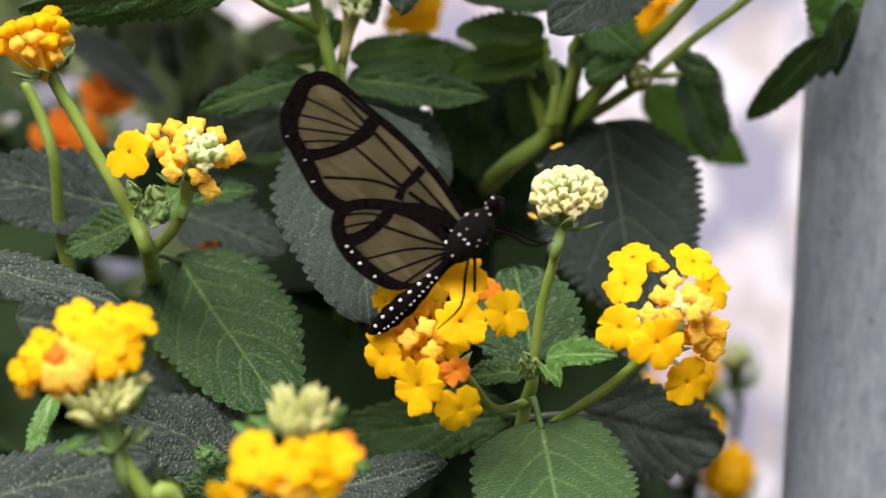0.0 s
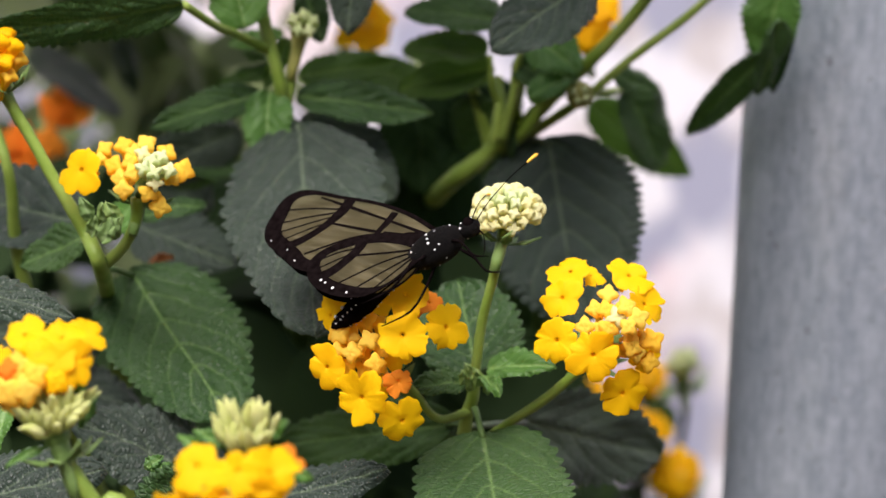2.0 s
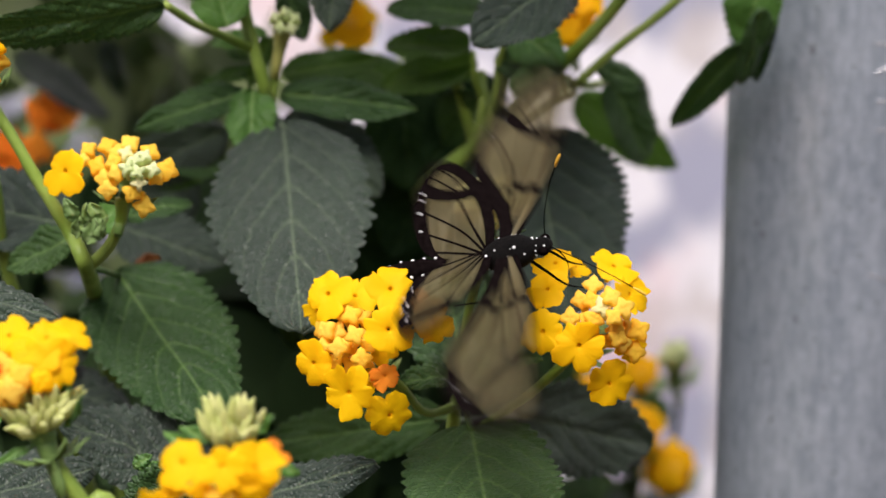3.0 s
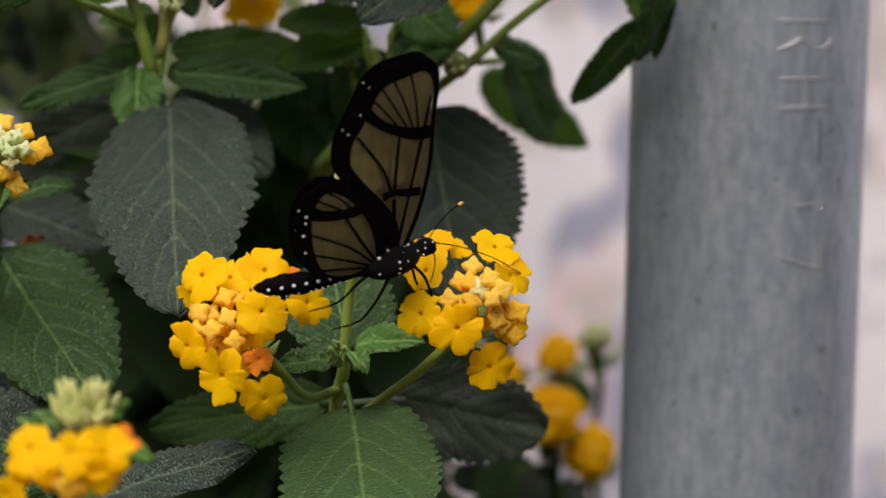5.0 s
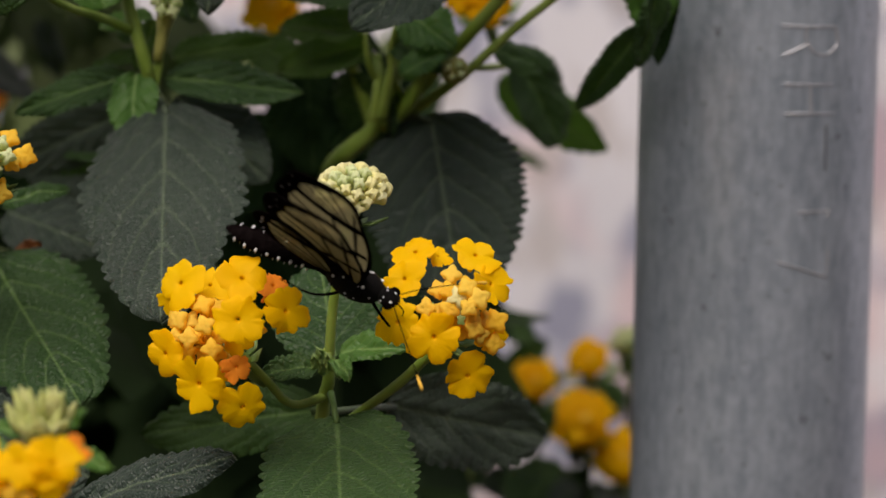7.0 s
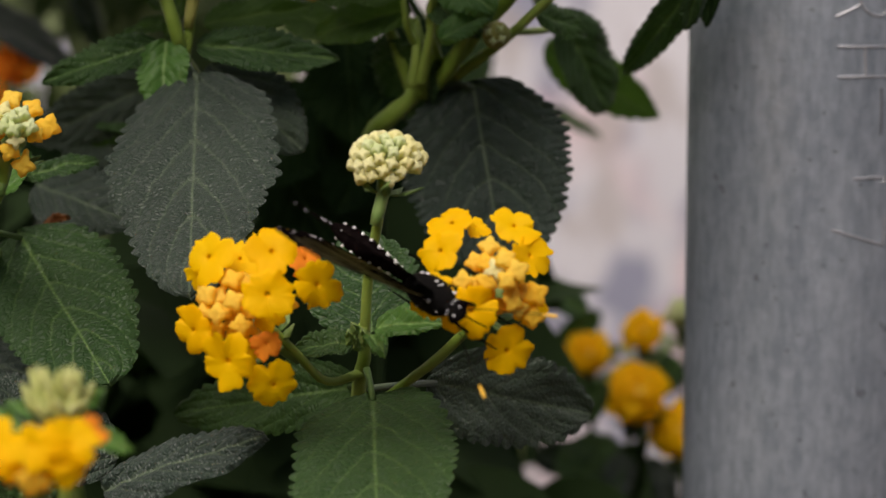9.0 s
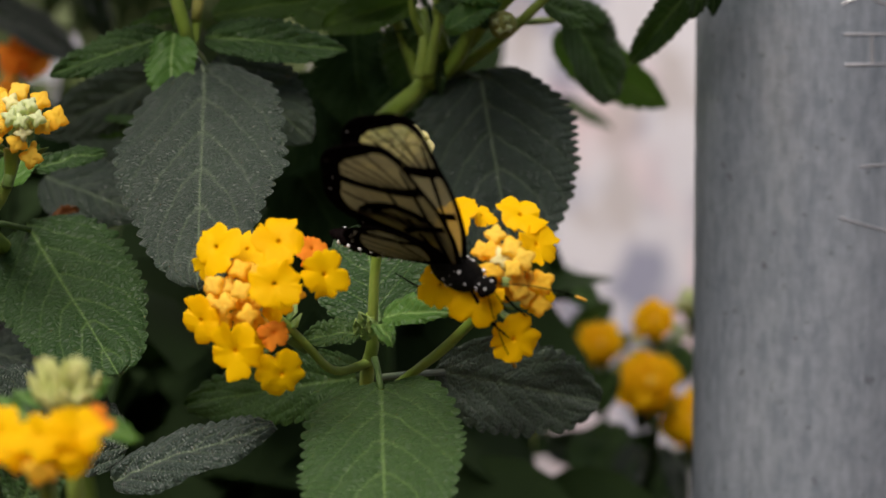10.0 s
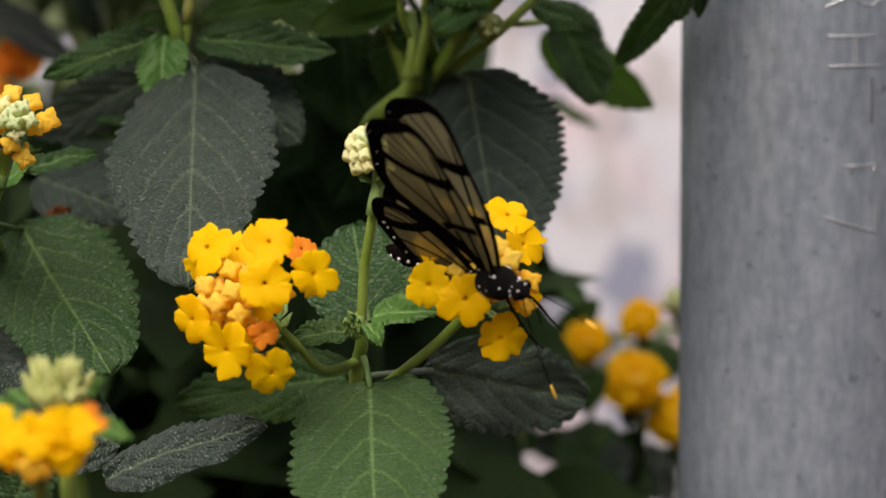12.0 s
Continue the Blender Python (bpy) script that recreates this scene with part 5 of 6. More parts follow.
flower_head((60.9, 265.0, -56.8), (62.1, 270.0, -67.5), [
    (61.6, 256.0, -54.8, "p", 0.75), (59.5, 256.8, -55.6, "y", 0.75), (61.0, 256.8, -53.2, "y", 0.75), (62.2, 257.5, -56.4, "y", 0.75), (58.0, 257.5, -54.4, "p", 0.75), (63.4, 258.2, -53.6, "y", 0.75), (59.9, 258.2, -57.4, "y", 0.75), (59.2, 259.0, -52.5, "y", 0.75), (64.5, 259.8, -56.1, "p", 0.75), (56.9, 260.5, -56.1, "y", 0.75), (62.8, 260.5, -52.1, "y", 0.75), (62.1, 262.0, -58.5, "y", 0.75)], size=6.0, label="yellow flower head low behind the leaves")
stem([(*at_mm, r) for at_mm, r in (((60.9, 265.0, -58.9), 0.9), ((62.1, 270.0, -68.9), 0.9), ((53.6, 275.0, -138.2), 1.2), ((35.0, 245.0, -444.3), 2.0))], SHADE_DARK)
flower_head((-15.1, 190.0, 50.3), (-13.9, 195.0, 41.0), [
    (-14.0, 178.0, 51.6, "p", 1.00), (-15.9, 179.0, 50.9, "y", 1.00), (-14.8, 179.0, 53.0, "y", 1.00), (-13.6, 180.0, 50.4, "y", 1.00), (-17.3, 180.0, 52.0, "p", 1.00), (-12.7, 181.0, 52.9, "y", 1.00)], size=6.0, label="small yellow flower head high behind the leaves")
stem([(*at_mm, r) for at_mm, r in (((-15.1, 190.0, 48.4), 0.9), ((-13.9, 195.0, 39.8), 0.9), ((-20.4, 200.0, -24.3), 1.2), ((-29.7, 170.0, -405.0), 2.0))], SHADE_DARK)
flower_head((34.1, 150.0, 49.9), (35.5, 155.0, 41.0), [
    (34.5, 138.0, 51.0, "p", 1.00), (32.7, 139.0, 50.3, "y", 1.00), (33.8, 139.0, 52.4, "y", 1.00), (35.0, 140.0, 49.9, "y", 1.00), (31.4, 140.0, 51.5, "p", 1.00), (35.9, 141.0, 52.3, "y", 1.00), (33.0, 141.0, 49.1, "y", 1.00), (32.4, 142.0, 53.3, "y", 1.00), (36.9, 143.0, 50.5, "p", 1.00), (30.7, 144.0, 50.4, "y", 1.00), (35.4, 144.0, 53.8, "y", 1.00), (35.0, 146.0, 48.8, "y", 1.00)], size=6.0, label="orange-yellow flower head high behind the branch")
stem([(*at_mm, r) for at_mm, r in (((34.1, 150.0, 48.1), 0.9), ((30.0, 154.0, 43.0), 0.9), ((16.0, 152.0, 33.0), 1.0), ((2.0, 146.0, 5.0), 1.2), ((-8.0, 160.0, -386.4), 2.0))], SHADE_DARK)
flower_head((62.6, 270.0, -30.0), (63.9, 275.0, -40.5), [
    (63.2, 258.0, -27.6, "l", 1.20), (61.5, 259.0, -28.2, "l", 1.20), (62.6, 259.0, -26.2, "l", 1.20), (63.7, 260.0, -28.9, "l", 1.20), (60.2, 260.0, -27.3, "l", 1.20), (64.7, 261.0, -26.6, "l", 1.20), (61.8, 261.0, -29.7, "l", 1.20), (61.2, 262.0, -25.6, "l", 1.20), (65.5, 263.0, -28.6, "l", 1.20), (59.4, 264.0, -28.6, "l", 1.20), (64.1, 264.0, -25.3, "l", 1.20), (63.6, 266.0, -30.5, "l", 1.20)], size=6.0, label="greenish flower head behind the leaves")
stem([(*at_mm, r) for at_mm, r in (((62.6, 270.0, -32.0), 0.9), ((63.8, 275.0, -41.9), 0.9), ((55.3, 280.0, -111.4), 1.2), ((35.9, 250.0, -446.7), 2.0))], SHADE_DARK)



# ---- the butterfly ----
def ribbon(bm, points, thick, steps=5):
    """A flat band along points (chord, span, width) in millimetres, in the wing's plane."""
    line = smooth_line(points, steps)
    rings = []
    for i, p in enumerate(line):
        d = line[min(i + 1, len(line) - 1)][:2] - line[max(i - 1, 0)][:2]
        d = d / (np.hypot(*d) + 1e-9)
        n = np.array((-d[1], d[0])) * p[2] / 2
        rings.append([bm.verts.new((x * 0.001, y * 0.001, z * 0.001)) for x, y, z in (
            (p[0] - n[0], -thick, p[1] - n[1]), (p[0] + n[0], -thick, p[1] + n[1]),
            (p[0] + n[0], thick, p[1] + n[1]), (p[0] - n[0], thick, p[1] - n[1]))])
    for a, b in zip(rings, rings[1:]):
        for k in range(4):
            bm.faces.new((a[k], a[(k + 1) % 4], b[(k + 1) % 4], b[k]))
    bm.faces.new(rings[0][::-1])
    bm.faces.new(rings[-1])


def wing(name, outline, widths, bands, veins, spots, parent):
    """Membrane with black margin, cross bands, veins and white margin spots; the root is the origin, the span is z."""
    rim = [p[:2] * (1 + 0.012 * math.sin(i * 1.26) * (np.hypot(*p[:2]) > 17)) for i, p in enumerate(smooth_line(list(outline) + [outline[0]], 6)[:-1])]
    bm = bmesh.new()
    faces = []
    for y in (-0.00004, 0.00004):
        faces.append([bm.verts.new((c * 0.001, y, s * 0.001)) for c, s in rim])
    n = len(rim)
    bm.faces.new(faces[0])
    bm.faces.new(faces[1][::-1])
    for k in range(n):
        bm.faces.new((faces[0][k], faces[1][k], faces[1][(k + 1) % n], faces[0][(k + 1) % n]))
    bmesh.ops.triangulate(bm, faces=[f for f in bm.faces if len(f.verts) > 4])
    membrane = link(name, bm, MEMBRANE, parent, "smoky see-through wing with black margin, bands and veins", smooth=False)
    middle = np.mean([np.array(p) for p in outline], axis=0)
    bm = bmesh.new()
    edge = []
    for p, w in zip(outline, widths):
        p = np.array(p, float)
        inward = (middle - p) / np.hypot(*(middle - p))
        edge.append((*(p + inward * w * 0.38), w))
    ribbon(bm, edge + [edge[0]], 0.06)
    link("margin", bm, BLACK, membrane, smooth=False)
    for pts in bands:
        bm = bmesh.new()
        ribbon(bm, pts, 0.075)
        link("band", bm, BLACK, membrane, smooth=False)
    for pts in veins:
        bm = bmesh.new()
        ribbon(bm, pts, 0.068)
        link("vein", bm, BLACK, membrane, smooth=False)
    bm = bmesh.new()
    for c, s, r in spots:
        bmesh.ops.create_icosphere(bm, subdivisions=1, radius=1.0,
                                   matrix=Matrix.Translation((c * 0.001, 0, s * 0.001)) @ Matrix.Diagonal((r * 0.001, 0.0002, r * 0.001, 1)))
    part("spots", bm, WHITE, membrane)
    return membrane


FORE = [(2.2, 0.1), (4.8, 7.2), (6.4, 14.7), (6.9, 20.8), (6.9, 25.8), (7.2, 31.4), (6.6, 35.4), (4.4, 37.6), (0.8, 37.5), (-2.9, 36.9), (-5.7, 34.7), (-7.5, 31.3), (-9.4, 27.7), (-11.0, 24.0), (-11.0, 19.0), (-8.0, 14.2), (-3.6, 8.8), (-0.6, 4.2), (0.2, 0.1)]
FORE_W = [0.9, 0.9, 0.8, 0.8, 0.8, 1.1, 1.9, 2.8, 3.4, 3.6, 3.3, 3.2, 3.2, 2.8, 2.6, 2.6, 2.8, 2.8, 1.6]
FORE_BANDS = [
    [(*(6.2, 23.0), 2.6), (*(3.4, 23.1), 2.5), (*(-1.0, 24.8), 1.8), (*(-4.4, 27.2), 1.9), (*(-7.4, 30.5), 2.6)],
    [(*(4.9, 11.4), 1.7), (*(2.4, 11.6), 1.6), (*(-0.2, 12.1), 1.3), (*(-2.4, 11.6), 1.8)],
]
FORE_VEINS = [
    [(*(0.6, 0.1), 0.8), (*(2.7, 11.2), 0.5), (*(4.5, 21.2), 0.7), (*(6.0, 29.9), 0.4)],
    [(*(-0.2, 12.1), 0.7), (*(0.0, 18.0), 0.6), (*(0.3, 23.2), 0.5)],
    [(*(-0.5, 11.3), 0.7), (*(-2.6, 17.2), 0.5), (*(-7.7, 24.7), 0.5)],
    [(*(0.0, 0.0), 0.9), (*(-0.0, 5.3), 0.8), (*(-0.2, 10.9), 0.7)],
    [(*(3.9, 23.5), 0.4), (*(3.0, 30.4), 0.35), (*(1.9, 35.2), 0.35)],
    [(*(3.1, 23.5), 0.4), (*(0.8, 30.0), 0.35), (*(-1.6, 35.1), 0.35)],
    [(*(2.3, 23.5), 0.4), (*(-0.7, 28.8), 0.35), (*(-3.9, 34.1), 0.35)],
    [(*(0.6, 24.1), 0.4), (*(-2.0, 27.8), 0.35), (*(-5.5, 32.0), 0.35)],
]
FORE_SPOTS = [(*(-7.3, 29.0), 0.2), (*(-9.5, 25.7), 0.24), (*(-5.8, 34.0), 0.15)]
HIND = [(-0.4, -0.7), (-0.4, 5.0), (-2.1, 10.0), (-5.5, 14.3), (-9.2, 17.1), (-12.4, 17.6), (-14.9, 15.7), (-16.3, 12.6), (-16.7, 8.8), (-16.1, 4.8), (-14.4, 1.1), (-11.4, -1.2), (-7.3, -2.3), (-3.7, -2.1)]
HIND_W = [1.4, 2.2, 2.4, 2.0, 2.0, 2.4, 2.8, 3.0, 3.0, 2.8, 2.2, 0.8, 0.5, 0.8]
HIND_BANDS = [
    [(*(-4.1, 11.6), 2.4), (*(-6.0, 10.8), 2.2), (*(-9.2, 10.9), 2.0), (*(-12.3, 11.6), 2.2), (*(-14.7, 12.9), 2.6)],
    [(*(-0.8, -0.6), 1.8), (*(-1.3, 3.7), 1.6), (*(-2.6, 8.3), 1.6)],
]
HIND_VEINS = [
    [(*(-1.5, -0.9), 0.6), (*(-4.6, 4.3), 0.5), (*(-7.5, 9.7), 0.5)],
    [(*(-2.0, -1.0), 0.5), (*(-6.9, 3.7), 0.4), (*(-14.2, 8.2), 0.4)],
    [(*(-2.6, -1.2), 0.5), (*(-8.1, 1.5), 0.4), (*(-14.4, 4.3), 0.4)],
    [(*(-3.2, -1.4), 0.5), (*(-7.5, -0.5), 0.4), (*(-12.8, 0.5), 0.4)],
    [(*(-6.0, 10.8), 0.4), (*(-8.5, 13.9), 0.35), (*(-11.6, 16.3), 0.35)],
    [(*(-7.0, 10.7), 0.4), (*(-10.4, 13.1), 0.35), (*(-13.7, 15.2), 0.35)],
]
HIND_SPOTS = [(*(-15.1, 12.1), 0.34), (*(-15.2, 10.8), 0.3), (*(-15.6, 8.4), 0.38), (*(-15.3, 4.9), 0.3)]


def butterfly():
    root = tagged(new("butterfly"), "black butterfly with smoky clear wings and white-spotted body feeding on lantana", "butterfly")

    def lathe(name, profile, mat, parent=root, sides=20):
        bm = bmesh.new()
        tube(bm, [(x * 0.001, 0, z * 0.001, r * 0.001) for x, z, r in profile], sides)
        return part(name, bm, mat, parent)

    thorax = lathe("thorax", [(p[0], p[1], p[2]) for p in smooth_line([(-4.6, -2.3, 0.8), (-3.6, -2.2, 2.0), (-0.8, -2.1, 3.0), (2.6, -1.9, 3.1), (5.0, -1.8, 2.3), (6.3, -1.8, 1.2)], 4)], FUR)
    abdomen = lathe("abdomen", [(p[0] + 4.0, p[1] + 2.2, p[2] * (1 + 0.06 * math.sin(i * math.tau / 6))) for i, p in enumerate(smooth_line(
        [(-3.6, -2.2, 1.3), (-7.0, -2.4, 1.0), (-11, -2.6, 1.35), (-15, -2.6, 1.9), (-18.5, -2.4, 2.0), (-21.5, -2.2, 1.6), (-23.6, -2.0, 0.9), (-24.6, -1.9, 0.25)], 6))], BLACK)
    head = lathe("head", [(p[0], p[1], p[2]) for p in smooth_line([(5.8, -1.8, 0.8), (6.8, -1.7, 1.5), (8.2, -1.7, 1.65), (9.3, -1.9, 1.1), (9.7, -2.1, 0.4)], 3)], FUR)
    antennae = []
    for s in (-1, 1):
        bm = bmesh.new()
        bmesh.ops.create_icosphere(bm, subdivisions=3, radius=0.0010, matrix=Matrix.Translation((0.0083, s * 0.0012, -0.0015)))
        part("eye", bm, BLACK, head)
        bm = bmesh.new()
        line = smooth_line([(0, 0, 0, 0.11), (6, 0, 0.8, 0.10), (13, 0, 0.7, 0.09), (18, 0, 0, 0.11)], 5)
        tube(bm, [tuple(np.array(p) * 0.001) for p in line], 6)
        antenna = part("antenna", bm, BLACK, root)
        bm = bmesh.new()
        line = smooth_line([(17.6, 0, 0.05, 0.14), (18.6, 0, -0.1, 0.3), (20.0, 0, -0.4, 0.28), (20.5, 0, -0.5, 0.1)], 4)
        tube(bm, [tuple(np.array(p) * 0.001) for p in line], 8)
        part("club", bm, CLUB, antenna, "orange antenna tip")
        antennae.append((antenna, s))
    # white spots on thorax, head and in rows along the abdomen
    rnd = random.Random(11)
    bm = bmesh.new()
    def spot(x, a, rad, zc, size):
        p = Vector((x * 0.001, math.cos(a) * rad * 0.001, (zc + math.sin(a) * rad) * 0.001))
        bmesh.ops.create_icosphere(bm, subdivisions=1, radius=size * 0.001, matrix=Matrix.Translation(p))
    for _ in range(34):
        x = rnd.uniform(-3.2, 5.2)
        r = 2.95 if -1 < x < 3.6 else 2.35
        spot(x, rnd.uniform(0, math.tau), r, -2.0, rnd.uniform(0.2, 0.38))
    part("spots", bm, WHITE, thorax)
    bm = bmesh.new()
    for s in (1, -1):
        for k in range(7):
            x = -5.0 - k * 2.2
            girth = 1.05 + 0.95 * math.sin(min(1.0, (-x - 3) / 11) * math.pi / 2) - (0.5 if x < -17 else 0.0)
            spot(x, math.pi / 2 + s * 1.15, girth, -0.3, 0.36)
            spot(x + 0.8, math.pi / 2 + s * 2.1, girth, -0.3, 0.19)
            spot(x - 0.4, math.pi / 2 + s * 2.1, girth, -0.3, 0.19)
    part("spots", bm, WHITE, abdomen, "white dots along the abdomen")
    bm = bmesh.new()
    for s in (1, -1):
        for x, a in ((7.0, 0.5), (7.4, 1.1), (8.9, 0.9), (6.6, -0.3)):
            spot(x, math.pi / 2 + s * (math.pi / 2 - a), 1.5, -1.7, 0.24)
    part("spots", bm, WHITE, head)
    # legs: thigh, shin and foot
    for s in (-1, 1):
        for pts in (((4.5, 1.2, -3.6), (6.5, 2.2, -6.5), (8.0, 2.4, -11.0), (10.5, 2.4, -13.0)),
                    ((-0.5, 1.5, -4.0), (-3.8, 3.0, -6.5), (-8.0, 3.5, -9.6), (-14.0, 3.5, -9.4))):
            bm = bmesh.new()
            radii = (0.32, 0.27, 0.2, 0.1)
            line = smooth_line([(x, s * y, z, r) for (x, y, z), r in zip(pts, radii)], 3)
            tube(bm, [tuple(np.array(p) * 0.001) for p in line], 7)
            part("leg", bm, BLACK, root)
    bm = bmesh.new()
    line = smooth_line([(9.2, 0, -2.6, 0.14), (10.0, 0, -5, 0.12), (9.6, 0, -8, 0.1), (9.0, 0, -9.5, 0.07)], 4)
    tube(bm, [tuple(np.array(p) * 0.001) for p in line], 6)
    part("proboscis", bm, BLACK, head)
    wings = []
    for s in (-1, 1):
        wings.append((wing("forewing", FORE, FORE_W, FORE_BANDS, FORE_VEINS, FORE_SPOTS, root), "fore", s))
        wings.append((wing("hindwing", HIND, HIND_W, HIND_BANDS, HIND_VEINS, HIND_SPOTS, root), "hind", s))
    return root, wings, antennae, abdomen


insect, insect_wings, insect_antennae, insect_abdomen = butterfly()


def beat(sweep, flap, twist, kind, side):
    """A wing's pose on the body: sweep from the front in the wing's plane, flap outwards from upright."""
    if kind == "hind":
        flap = flap * 0.85
    flap = max(flap, 0.5)
    a, b = radians(sweep), radians(flap)
    out = Vector((0, side * math.sin(b), math.cos(b)))
    span = Vector((math.cos(a), 0, 0)) + out * math.sin(a)
    chord = Vector((math.sin(a), 0, 0)) - out * math.cos(a)
    m = Matrix((chord, span.cross(chord), span)).transposed().to_4x4() @ Matrix.Rotation(radians(-twist), 4, "Z")
    m.translation = (0.0006 if kind == "fore" else -0.0012, side * (0.0007 if kind == "fore" else 0.0011), 0)
    return m


def feel(up, spread, side):
    """An antenna's pose on the head: raised from straight ahead, spread sideways."""
    return pose(0.0088, side * 0.0005, -0.0008, 0, -up, side * spread)


def bend(nod, turn):
    """The abdomen's pose on the body, bent at the waist."""
    return pose(-0.004, 0, -0.0022, 0, nod, turn)


